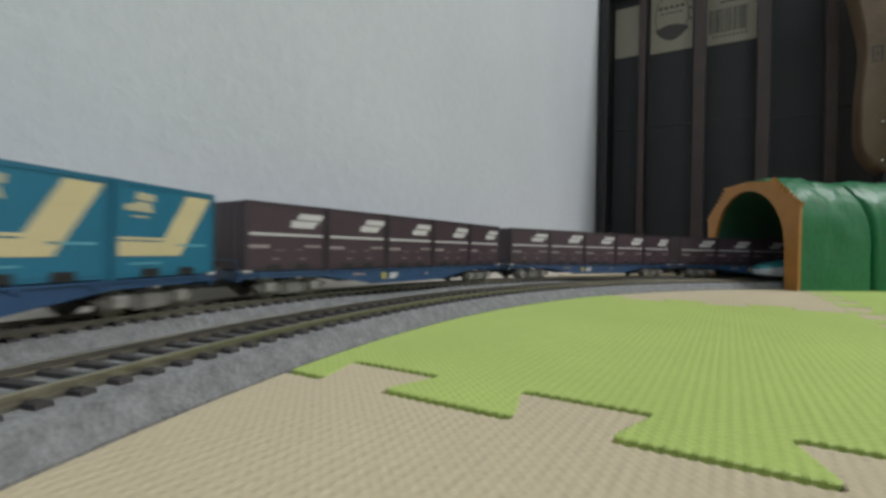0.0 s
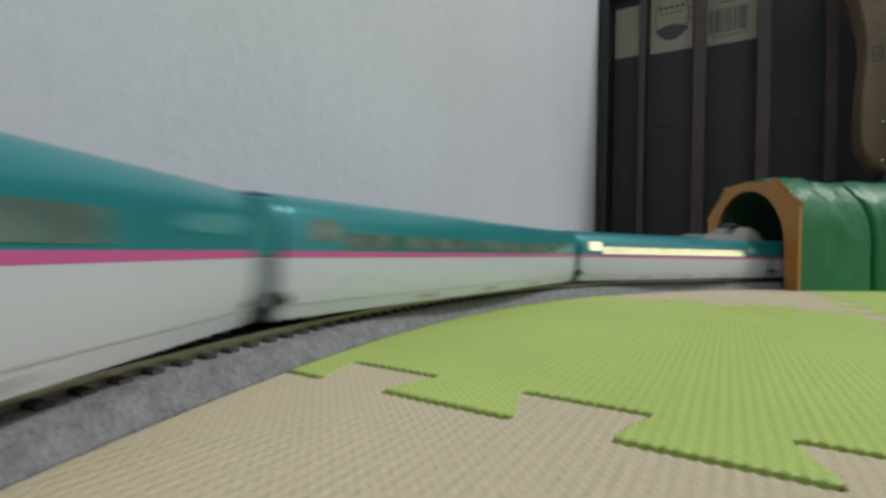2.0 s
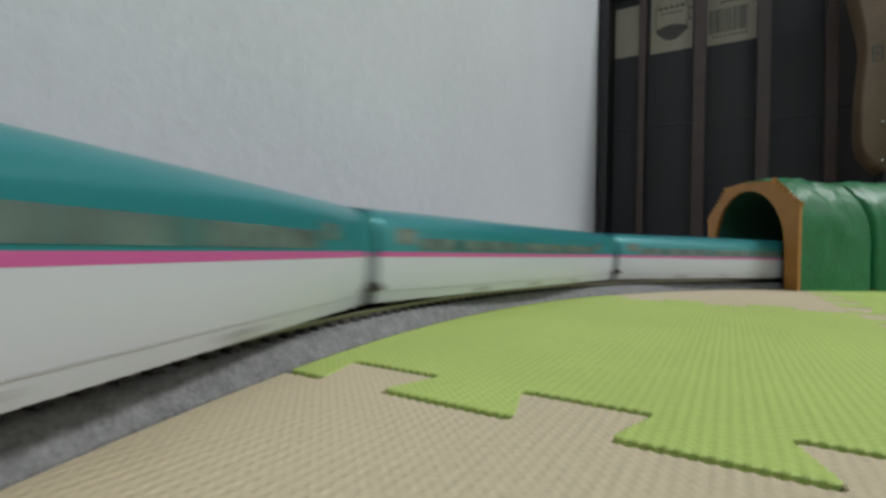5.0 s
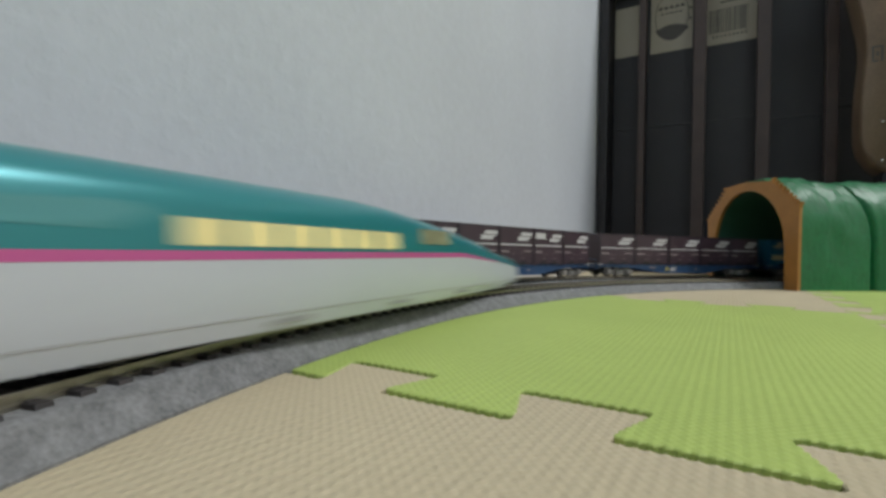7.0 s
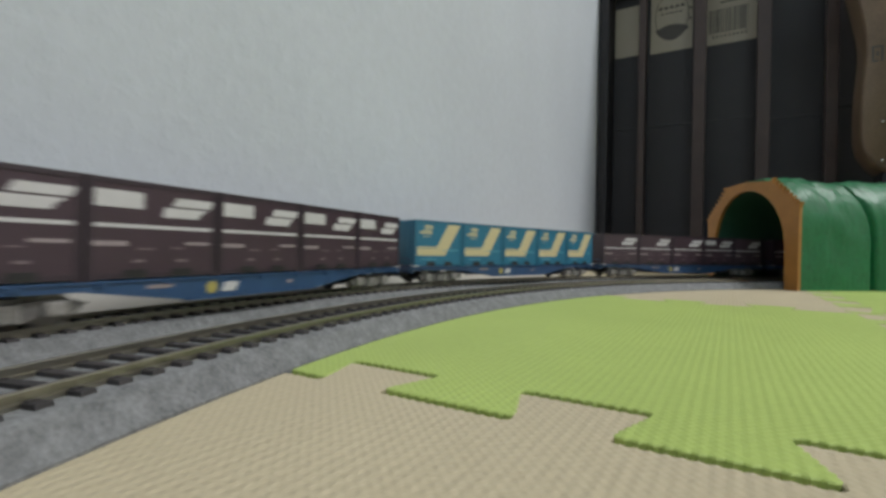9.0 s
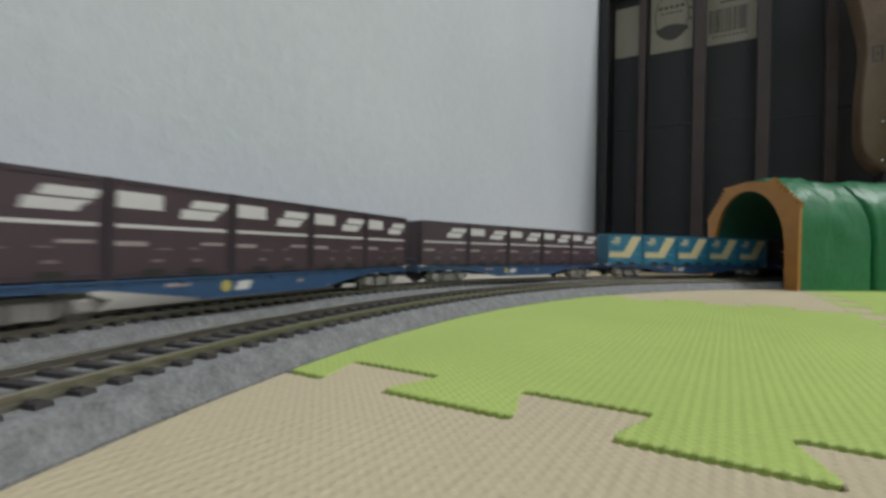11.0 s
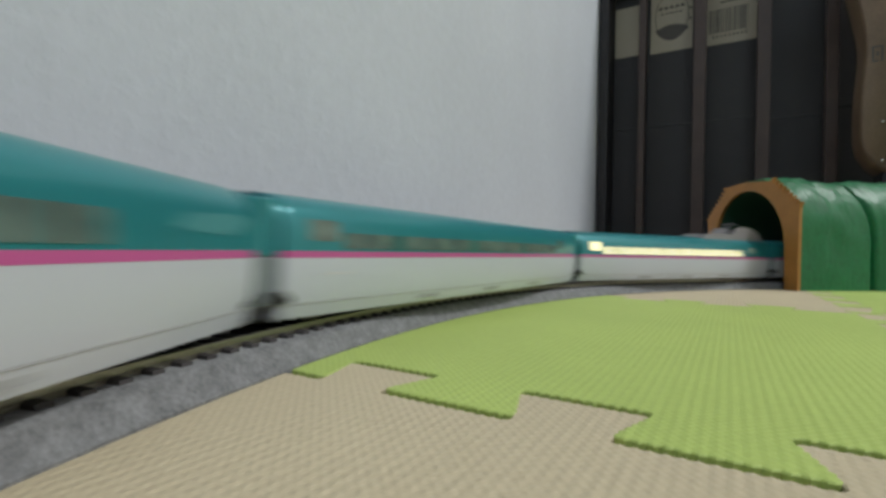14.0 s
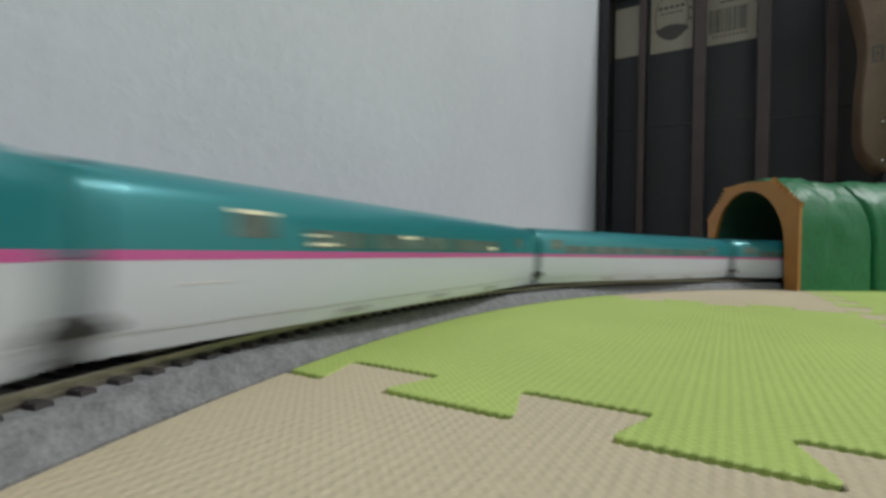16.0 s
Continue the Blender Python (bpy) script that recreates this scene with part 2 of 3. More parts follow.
def model_track(r, label):
    tr = thing("model_track", label, "model track", "loops of the double track")
    part("roadbed", sweep(r, [(-11.8, -0.3), (-11.8, 0.35), (-11.45, 0.6), (-9.2, 2.85), (-8.3, 3.4), (8.3, 3.4), (9.2, 2.85), (11.45, 0.6), (11.8, 0.35), (11.8, -0.3)]),
         "ballast", tr, "grey moulded ballast shoulder", smooth=True)
    for side in (-1, 1):
        s = side * 4.85
        part("rail", sweep(r, [(s - 0.55, FOOT - 0.5), (s - 0.55, FOOT + 0.1), (s - 0.2, FOOT + 0.18), (s - 0.2, RAIL_TOP - 0.32), (s - 0.34, RAIL_TOP - 0.26), (s - 0.34, RAIL_TOP - 0.08), (s - 0.25, RAIL_TOP),
                               (s + 0.25, RAIL_TOP), (s + 0.34, RAIL_TOP - 0.08), (s + 0.34, RAIL_TOP - 0.26), (s + 0.2, RAIL_TOP - 0.32), (s + 0.2, FOOT + 0.18), (s + 0.55, FOOT + 0.1), (s + 0.55, FOOT - 0.5)]),
             "rail", tr, "dull nickel-silver rail", smooth=True)
    return tr


def sleeper_corners():
    """Boxes of a sleeper: the beam and two fastenings beside each rail."""
    rows = [(-0.86, 0.86, -7.3, 7.3, 3.0, 3.88)]
    for s in (-4.85, 4.85):
        rows += [(-0.5, 0.5, s - 1.05, s - 0.5, 3.84, 4.0), (-0.5, 0.5, s + 0.5, s + 1.05, 3.84, 4.0)]
    return rows


def lay_sleepers(tr, r):
    bm = boxes(*sleeper_corners())
    for v in bm.verts:
        if v.co.z > 3.86 and abs(v.co.y) > 7.2:
            v.co.y *= 0.965
        if 3.86 < v.co.z < 3.9:
            v.co.x *= 0.88
    me = part("sleeper", bm, "sleeper", tr)
    total = 2 * math.pi * r + 2 * STRAIGHT
    pitch = 4.096
    first = -r * (2.9124 - math.pi / 2) + 0.45 * pitch
    n = int(total / pitch)
    rest = bmesh.new()
    for k in range(n):
        q = first + (k - 20) * pitch
        p, t = along(q, r)
        m = Matrix.Translation((p.x * MM, p.y * MM, 0)) @ Matrix.Rotation(math.atan2(t.y, t.x), 4, "Z")
        if k == 0:
            me.matrix_basis = m
        elif k < 160:
            ob = new("sleeper", me.data)
            ob.parent = tr
            ob.matrix_basis = m
        else:
            mm = Matrix.Translation((p.x, p.y, 0)) @ Matrix.Rotation(math.atan2(t.y, t.x), 4, "Z")
            vs = [rest.verts.new(mm @ Vector((x, y, z))) for x in (-0.86, 0.86) for y in (-7.3, 7.3) for z in (3.0, 3.88)]
            for f in ((0, 1, 3, 2), (4, 6, 7, 5), (0, 4, 5, 1), (2, 3, 7, 6), (1, 5, 7, 3)):
                rest.faces.new([vs[i] for i in f])
    tagged(part("far_sleepers", rest, "sleeper", tr), kind="stuff")


# ---------------------------------------------------------------- room
def setting(name, bm, mat, label, smooth=False):
    return tagged(part(name, bm, mat, None, label, ROOM.copy(), smooth), kind="structure")


WALL_A, RACK_B = -131.5, 560.0
setting("floor", boxes((WALL_A, 2400, -2000, 2600, -60, -10.2)), "boards", "brown boarded floor under the foam mats")
setting("wall_plaster", boxes((WALL_A - 100, WALL_A, -2000, 2600, -60, 2400)), "wall", "white embossed plaster wall behind the tracks")
setting("wall_far", boxes((WALL_A, 2400, 2600, 2700, -60, 2400)), "paint", "off-white wall of the room")
setting("wall_back", boxes((WALL_A, 2400, -2100, -2000, -60, 2400)), "paint", "off-white wall of the room")
setting("wall_side", boxes((2400, 2500, -2100, 2700, -60, 2400)), "paint", "off-white wall of the room")
setting("ceiling", boxes((WALL_A - 100, 2500, -2100, 2700, 2400, 2500)), "paint", "off-white ceiling")
sk = bmesh.new()
prism(sk, [(WALL_A, -10), (WALL_A + 6, -10), (WALL_A + 6, 23.0), (WALL_A + 5.2, 24.4), (WALL_A + 2.0, 26.0), (WALL_A, 26.0)], "y", -1900, 545)
setting("baseboard", sk, "skirt", "cream-white skirting board along the plaster wall", True)

# ---------------------------------------------------------------- foam mat tiles
TILE, TEETH = 152.0, 27.9
GAP = 1.3             # how far the tiles stand apart on one side
A0, B0 = -112.0, 53.3


def seam(u0):
    """The interlocking line between two tiles from u0 to u0 + TILE: (along, across)."""
    pts = [(u0, 0.0)]
    for k in range(5):
        s = u0 + 18.8 + k * TEETH
        pts += [(s + 2.9, 4.9), (s, -4.3), (s + 0.5, -4.9), (s + 17.2, -4.9), (s + 17.7, -4.3), (s + 14.8, 4.9)]
    return pts


def scalloped(ring, radius=1.5, step=0.33, depth=0.16, pitch=1.3):
    """The outline with rounded corners and the ribs' ends showing as small scallops."""
    n = len(ring)
    pts = []
    for k in range(n):
        p, c, q = (Vector(ring[(k + d) % n]) for d in (-1, 0, 1))
        u, v = p - c, q - c
        cut = min(radius, u.length * 0.45, v.length * 0.45)
        s0, s1 = c + u.normalized() * cut, c + v.normalized() * cut
        for h in (0.0, 0.25, 0.5, 0.75, 1.0):
            pts.append(s0 * (1 - h) ** 2 + c * 2 * h * (1 - h) + s1 * h * h)
    out = []
    for p, q in zip(pts, pts[1:] + pts[:1]):
        d = q - p
        m = max(1, int(d.length / step))
        if d.length < 1e-6:
            continue
        nrm = Vector((d.y, -d.x)).normalized()
        main = 0 if abs(d.x) > abs(d.y) else 1
        for k in range(m):
            w = p + d * (k / m)
            out.append(tuple(w + nrm * depth * math.sin(2 * math.pi * w[main] / pitch) if m > 2 else w))
    return out


def inset(ring, d):
    """A counter-clockwise outline drawn in by d."""
    n = len(ring)
    out = []
    for k in range(n):
        t = Vector(ring[(k + 1) % n]) - Vector(ring[k - 1])
        out.append(tuple(Vector(ring[k]) + Vector((-t.y, t.x)).normalized() * d))
    return out


def foam_tile(i, j):
    a, b = A0 + i * TILE, B0 + (j - 1) * TILE
    low = [(u, b + v) for u, v in seam(a)]
    right = [(a + TILE + v, u) for u, v in seam(b)]
    top = [(u, b + TILE + v - GAP) for u, v in seam(a)][1:]
    left = [(a + v, u) for u, v in seam(b)][1:]
    loop = low + right + [(a + TILE, b + TILE)] + list(reversed(top)) + [(a, b + TILE)] + list(reversed(left))
    green = (i + j) % 2 == 1 and not (i <= 1 and j >= 3)
    z = 0.12 if green else 0.0
    cx, cy = a + TILE / 2, b + TILE / 2
    bm = bmesh.new()
    ring = [(x - cx, y - cy) for x, y in loop]
    if i in (0, 1, 2) and j in (0, 1):
        ring = scalloped(ring)
        inner = inset(ring, 0.14)
        loft(bm, [[(*p, -10.0) for p in ring], [(*p, z - 0.14) for p in ring], [(*p, z) for p in inner]])
    else:
        prism(bm, ring, "z", -10.0, z)
        rim = [e for e in bm.edges if all(abs(v.co.z - z) < 1e-4 for v in e.verts)]
        bmesh.ops.bevel(bm, geom=rim, offset=0.22, segments=2, affect="EDGES", profile=0.5)
    m = Matrix.Translation(room(cx, cy)) @ ROOM
    ob = part("foam_tile", bm, "green" if green else "tan", None, "", m)
    tagged(ob, ("lime green" if green else "sandy beige") + " foam puzzle mat tile with waffle surface", "mat tile", "foam puzzle mat tiles")


for i in range(8):
    for j in range(-3, 4):
        foam_tile(i, j)

tracks = [model_track(R_IN, "grey ballasted model railway track, inner loop"),
          model_track(R_OUT, "grey ballasted model railway track, outer loop by wall")]

# ---------------------------------------------------------------- toy tunnel
def toy_tunnel():
    tn = thing("toy_tunnel", "green plastic toy tunnel with ochre brick-edged portal", "toy tunnel")
    r0, width = 299.5, 61.0

    def at(w, z, deg):
        """w mm outwards from the inner jamb, at an arc angle."""
        th = radians(deg - 2.2 * w / width)
        r = r0 + w
        return (C1.x + r * math.cos(th), C1.y + r * math.sin(th), z)

    def opening(n=14):
        pts = [(0, 0.0), (0, 12.0), (0.4, 24.0)]
        for k in range(1, n):
            a = math.pi * k / n
            pts.append((30.5 - 30.1 * math.cos(a), 24 + 33.3 * math.sin(a)))
        return pts + [(60.6, 24.0), (61, 12.0), (61, 0.0)]

    inner = opening()
    # stepped outer outline of the portal
    steps = [(-8.8, 0.0), (-8.8, 12.0), (-9.2, 44.0)]
    up = 9
    for k in range(up):
        w0, z0 = -9.2 + 20.5 * k / up, 44.0 + 17.6 * k / up
        steps += [(w0 - 1.3, z0 + 17.6 / up + 0.9), (w0 + 20.5 / up + 0.7, z0 + 17.6 / up - 0.8)]
    steps += [(30, 62.6)]
    up = 9
    for k in range(up):
        w0, z0 = 48.0 + 20.2 * k / up, 60.6 - 20.5 * k / up
        steps += [(w0 + 20.2 / up + 1.9, z0 + 1.0), (w0 + 20.2 / up - 1.6, z0 - 20.5 / up - 0.2)]
    steps += [(68.3, 40.0), (68, 12.0), (68, 0.0)]

    def resample(pts, n):
        d = [0.0]
        for p, q in zip(pts, pts[1:]):
            d.append(d[-1] + math.dist(p, q))
        return [tuple(np.interp(d[-1] * k / (n - 1), d, [p[c] for p in pts]) for c in (0, 1)) for k in range(n)]

    bm = bmesh.new()
    n = 420
    rings = []
    oi, oo = resample(inner, n), resample(steps, n)
    for deg, side in ((105.5, 0), (105.5, 1), (105.1, 1), (105.1, 0)):
        rings.append([bm.verts.new(at(*p, deg)) for p in (oo if side else oi)])
    for a, b in zip(rings, rings[1:] + rings[:1]):
        for i in range(n - 1):
            bm.faces.new((a[i], a[i + 1], b[i + 1], b[i]))
    part("portal", bm, "brick", tn, "ochre portal arch with stepped brick edge")

    # hill shell, with folds every few centimetres and hammered facets
    prof = [(-8.2, 0.0), (-8.2, 15), (-8.0, 30), (-7.4, 40), (-5.0, 47.5), (0.0, 54), (6.5, 59.0), (16, 62.3), (30, 63.2), (44, 61.8), (54, 57.6), (60.5, 51.5),
            (65, 45.5), (67, 37), (67.4, 20), (67.4, 0.0)]
    def crumple(w, z, deg):
        """Creased foil-like ridges on the shoulder."""
        v = noise.noise(Vector((w * 0.22 + 7, z * 0.16, deg * 1.1)))
        return (0.7 - 2.6 * abs(v)) * 0.5 * min(1.0, max(0.0, (z - 38) / 14))

    outer = resample(prof, 60)
    lining = resample(opening(), 46)
    folds = [105.1 - 9.4 * k for k in range(0, 6)]
    bm = bmesh.new()
    skin = []
    degs = list(np.arange(105.1, 62.0, -0.16))
    for deg in degs:
        gap = min(abs(deg - f) for f in folds[1:])
        dip = 3.4 * math.exp(-(gap / 0.26) ** 2)
        swell = 1.1 * math.sin(math.pi * ((105.1 - deg) % 9.4) / 9.4)
        ring = []
        for k, (w, z) in enumerate(outer):
            c = Vector((w - 30.5, z - 20))
            nrm = c.normalized()
            lean = deg + 1.6 * max(0.0, (z - 35) / 30) * min(1.0, (105.1 - deg) / 5)
            bumpy = noise.noise(Vector((w * 0.11, z * 0.07, deg * 0.55))) * 1.0 * min(1, z / 30) + noise.noise(Vector((w * 0.4, z * 0.35, deg * 2.4))) * (0.22 + 0.4 * min(1.0, max(0.0, (z - 40) / 15))) + crumple(w, z, deg)
            tuck = 2.6 * math.exp(-((105.1 - deg) / 1.0) ** 2) * min(1.0, max(0.0, (z - 34) / 10)) if w > 40 else 0.0
            d = swell - dip - tuck + bumpy
            ring.append(bm.verts.new(at(w + nrm.x * d, max(0, z + nrm.y * d * (1 if z > 5 else 0)), lean)))
        skin.append(ring)
    for a, b in zip(skin, skin[1:]):
        for i in range(len(a) - 1):
            bm.faces.new((a[i], a[i + 1], b[i + 1], b[i]))
    part("hill", bm, "hill", tn, "glossy green hammered hillside", smooth=True)
    bm = bmesh.new()
    skin = [[bm.verts.new(at(w, z, deg)) for w, z in lining] for deg in degs]
    for a, b in zip(skin, skin[1:]):
        for i in range(len(a) - 1):
            bm.faces.new((a[i], b[i], b[i + 1], a[i + 1]))
    part("lining", bm, "hill_in", tn, "dark green inside of tunnel", smooth=True)


toy_tunnel()

# ---------------------------------------------------------------- slatted rack with boxes
def slatted_rack():
    rk = tagged(new("slatted_rack"), "dark brown wooden slatted rack in the shade", "rack")
    rk.matrix_basis = ROOM
    for a0, a1 in ((-88, -81), (-34.5, -23), (21, 32.5), (74.5, 84), (128, 139), (184, 195), (240, 251), (296, 307), (352, 363)):
        part("slat", boxes((a0, a1, RACK_B - 4, RACK_B + 8, -10, 320), bevel=0.8), "slat", rk)
    part("top_board", boxes((WALL_A + 2, 420, RACK_B - 6, RACK_B + 195, 320, 334), bevel=1), "slat", rk)
    part("bottom_board", boxes((WALL_A + 2, 420, RACK_B + 10, RACK_B + 190, -10, 8), bevel=1), "slat", rk)
    part("end_panel", boxes((WALL_A + 2, WALL_A + 12, RACK_B - 6, RACK_B + 178, 8, 320), bevel=1), "case", rk, "black end panel")
    part("back_panel", boxes((WALL_A + 12, 408, RACK_B + 180, RACK_B + 190, 8, 320)), "slat", rk)
    part("side_panel", boxes((408, 420, RACK_B - 6, RACK_B + 180, 8, 320)), "slat", rk)


def storage_box(a0, a1, label, h=306, mat="case"):
    """A dark box upright on the rack, front face towards the mats."""
    b = tagged(new("storage_box"), label, "storage box", "dark boxes on the rack")
    b.matrix_basis = Matrix.Translation(room((a0 + a1) / 2, RACK_B + 20, 8)) @ ROOM
    w = (a1 - a0) / 2
    part("carton", boxes((-w, w, 0, 140, 0, h), bevel=1.2), mat, b)
    part("lid_edge", boxes((-w - 0.6, w + 0.6, -0.8, 140.8, h * 0.5, h * 0.5 + 1.6)), "black", b)
    return b


def sticker(b, a0, a1, z0, z1):
    s = part("sticker", boxes((a0, a1, -0.5, -0.1, z0 - 8, z1 - 8)), "label", b, "cream paper sticker")
    return s


slatted_rack()
# depth behind the slats moves faces a little outwards
S = (RACK_B + 20) / RACK_B
bx = storage_box(-119, -83, "black cardboard box with a blank cream sticker")
c = -101.0
sticker(bx, -113.5 * S - c, -88.0 * S - c + 2, 245, 302)
bx = storage_box(-82.5, -29, "black cardboard box with a printed oval sticker")
c = -55.75
st = sticker(bx, -76.5 * S - c, -36.0 * S - c, 243, 310)
bm = bmesh.new()
mid = -56.0 * S - c
oval = [(mid + 17 * math.cos(2 * math.pi * k / 40), 282 + 26 * math.sin(2 * math.pi * k / 40)) for k in range(40)]
oin = [(mid + 16.2 * math.cos(2 * math.pi * k / 40), 282 + 25 * math.sin(2 * math.pi * k / 40)) for k in range(40)]
va = [bm.verts.new((x, -0.62, z - 8)) for x, z in oval]
vb = [bm.verts.new((x, -0.62, z - 8)) for x, z in oin]
for k in range(40):
    bm.faces.new((va[k], va[(k + 1) % 40], vb[(k + 1) % 40], vb[k]))
part("oval_ring", bm, "ink", st)
seg = [(mid - 16.5 + 33 * k / 15, 268 + 4.5 * math.sin(math.pi * k / 15)) for k in range(16)] + [(mid + 16.5 - 33 * k / 15, 268 - 13 * math.sin(math.pi * k / 15) ** 0.75) for k in range(1, 15)]
bm = bmesh.new()
prism(bm, [(x, z - 8) for x, z in seg], "y", -0.68, -0.5)
part("dark_oval", bm, "ink", st)
for z, w, h in ((303, 9, 4), (290, 13, 3.4), (284.5, 11, 1.6)):
    for k in range(5):
        part("print_bar", boxes((mid - w + k * w * 0.42, mid - w + k * w * 0.42 + w * 0.28, -0.66, -0.5, z - 8, z - 8 + h)), "ink", st)
for k in range(4):
    w = radians(-38 + k * 24)
    dot = cyl(bmesh.new(), 1.5, (mid + 19 * math.cos(w), -0.68, 274 + 27 * math.sin(w)), (mid + 19 * math.cos(w), -0.5, 274 + 27 * math.sin(w)), 12)
    part("print_dot", dot, "ink", st)
bx = storage_box(-28.5, 29.5, "black cardboard box with a barcode sticker")
c = 0.5
st = sticker(bx, -23 * S - c, 20.5 * S - c, 241, 312)
random.seed(4)
x = -21.5 * S - c
while x < 13.5 * S - c:
    w = random.choice((0.35, 0.5, 0.8, 1.3))
    part("barcode_bar", boxes((x, x + w, -0.66, -0.5, 245, 270 if random.random() < 0.9 else 243)), "ink", st)
    x += w + random.choice((0.4, 0.6, 1.0))
part("print_bar", boxes((-12, 9, -0.66, -0.5, 276, 278)), "ink", st)
for k in range(9):
    part("print_bar", boxes((-19 + k * 3.7, -17.2 + k * 3.7, -0.66, -0.5, 240, 242.4)), "ink", st)
storage_box(30, 87, "plain black cardboard box", 296)
storage_box(87.5, 143, "plain dark grey cardboard box", 304, "slate")
storage_box(144, 215, "plain black cardboard box", 300)


def guitar_body():
    gt = tagged(new("toy_guitar"), "amber-brown toy guitar body with steel knobs against rack", "toy guitar")
    gt.matrix_basis = Matrix.Translation(room(92, RACK_B - 70, 0)) @ ROOM
    ring = [(14, 84), (8, 87), (3, 93), (-2, 102), (-4.2, 113), (-4.6, 130), (-4, 155), (-2.5, 170), (-1.8, 180), (-2.0, 190), (-3.5, 203), (-6, 216),
            (-9, 232), (-14, 255), (-9, 280), (10, 300), (60, 302), (112, 290), (124, 250), (112, 215), (108, 190), (118, 150), (122, 120), (112, 92), (96, 84)]
    bm = bmesh.new()
    rings = []
    for y, s in ((0, 0.975), (1.2, 0.992), (4, 1.0), (32, 1.0), (36, 0.985), (38, 0.96)):
        rings.append([(52 + (x - 52) * s, y, 190 + (z - 190) * s) for x, z in ring])
    loft(bm, rings)
    part("body", bm, "leather", gt, smooth=True)
    for z in (124, 94):
        bm = bmesh.new()
        bmesh.ops.create_uvsphere(bm, u_segments=10, v_segments=6, radius=1.4, matrix=Matrix.Translation((8.7, -0.3, z)))
        part("knob", bm, "stud", gt, "shiny steel knob", smooth=True)
    for row in ((1.5, 8.5, 182, 183.6), (1.5, 3, 173, 182), (7, 8.5, 171, 182), (1.5, 5.5, 171, 172.6), (4.2, 5.8, 175.5, 179)):
        part("print_bar", boxes((row[0], row[1], -0.12, 0.1, row[2], row[3])), "ink", gt)
    part("stand", boxes((10, 95, 6, 34, 0, 88), bevel=3), "black", gt, "black stand under the body")


guitar_body()

# ---------------------------------------------------------------- bullet train
HULL = [(0.0, 0.876), (0.08, 0.93), (0.17, 0.97), (0.33, 1.0), (0.55, 1.0), (0.68, 0.985), (0.78, 0.955), (0.86, 0.885), (0.92, 0.775), (0.96, 0.64), (0.985, 0.42), (1.0, 0.0)]
HT, HY = [h[0] for h in HULL], [h[1] for h in HULL]
FLOOR_Z, ROOF_Z, HALF = 1.3, 22.3, 10.5
BAND = (11.25, 12.35)


def hull_y(z, zb=FLOOR_Z, zt=ROOF_Z, hw=HALF):
    return hw * float(np.interp((z - zb) / (zt - zb), HT, HY))


def band_ring(x, z0, z1, zb=FLOOR_Z, zt=ROOF_Z, hw=HALF, proud=0.0, n=9, crown=False):
    """Cross-section of the hull between two heights at x."""
    if crown:
        ts = [z0 + (z1 - z0) * (1 - (1 - k / (n - 1)) ** 2) for k in range(n)]
    else:
        ts = [z0 + (z1 - z0) * k / (n - 1) for k in range(n)]
    side = [(hull_y(z, zb, zt, hw) + proud, z) for z in ts]
    if crown:
        side[-1] = (0.02, z1)
    return [(x, -y, z) for y, z in side] + [(x, y, z) for y, z in reversed(side)]


def pane(x0, x1, z0, z1, proud=0.10, rim=0.35):
    """A rounded window pane lying on the camera-side and far-side hull."""
    out = []
    for side in (-1, 1):
        bm = bmesh.new()
        pts = []
        for cx, cz, a0 in ((x1 - rim, z1 - rim, 0), (x0 + rim, z1 - rim, 90), (x0 + rim, z0 + rim, 180), (x1 - rim, z0 + rim, 270)):
            for k in range(4):
                a = radians(a0 + 30 * k)
                pts.append((cx + rim * math.cos(a), cz + rim * math.sin(a)))
        lo = [bm.verts.new((x, side * (hull_y(z) - 0.3), z)) for x, z in pts]
        hi = [bm.verts.new((x, side * (hull_y(z) + proud), z)) for x, z in pts]
        bm.faces.new(hi)
        for k in range(len(pts)):
            j = (k + 1) % len(pts)
            bm.faces.new((lo[k], lo[j], hi[j], hi[k]))
        out.append(bm)
    return out


def add_panes(car, rows, mat, label=""):
    for x0, x1, z0, z1 in rows:
        for bm in pane(x0, x1, z0, z1):
            part("window", bm, mat, car, label)


def running_gear(car, half, base=54.0):
    part("underframe", boxes((-half + 3, half - 3, -8.2, 8.2, 1.5, 2.6)), "black", car)
    for s in (-1, 1):
        bm = boxes((s * base - 11, s * base + 11, -7.2, 7.2, 1.2, 3.2), bevel=0.3)
        b = part("bogie", bm, "black", car)
        for dx in (-7.8, 7.8):
            bm = bmesh.new()
            for y in (-4.9, 4.9):
                cyl(bm, 2.75, (s * base + dx, y - 0.6, 2.72), (s * base + dx, y + 0.6, 2.72), 16)
            cyl(bm, 0.6, (s * base + dx, -5, 2.72), (s * base + dx, 5, 2.72), 8)
            part("wheelset", bm, "wheel", b)


def skirt_details(car, x0, x1, step=True):
    for side in (-1, 1):
        y = side * (hull_y(3.7) + 0.02)
        part("skirt_seam", boxes((x0, x1, y - 0.05, y + 0.05, 3.6, 3.78)), "seam", car)
        for k in range(3):
            x = x0 + (x1 - x0) * (0.28 + 0.22 * k)
            y2 = side * (hull_y(2.6) + 0.0)
            part("vent", boxes((x - 4, x + 4, y2 - 0.08, y2 + 0.08, 2.2, 3.0)), "vent", car)
        if not step:
            continue
        y3 = side * (hull_y(8.6) + 0.03)
        part("door_step", boxes((x0 + 7.5, x0 + 14.5, y3 - 0.03, y3 + 0.03, 8.4, 8.7)), "print", car)


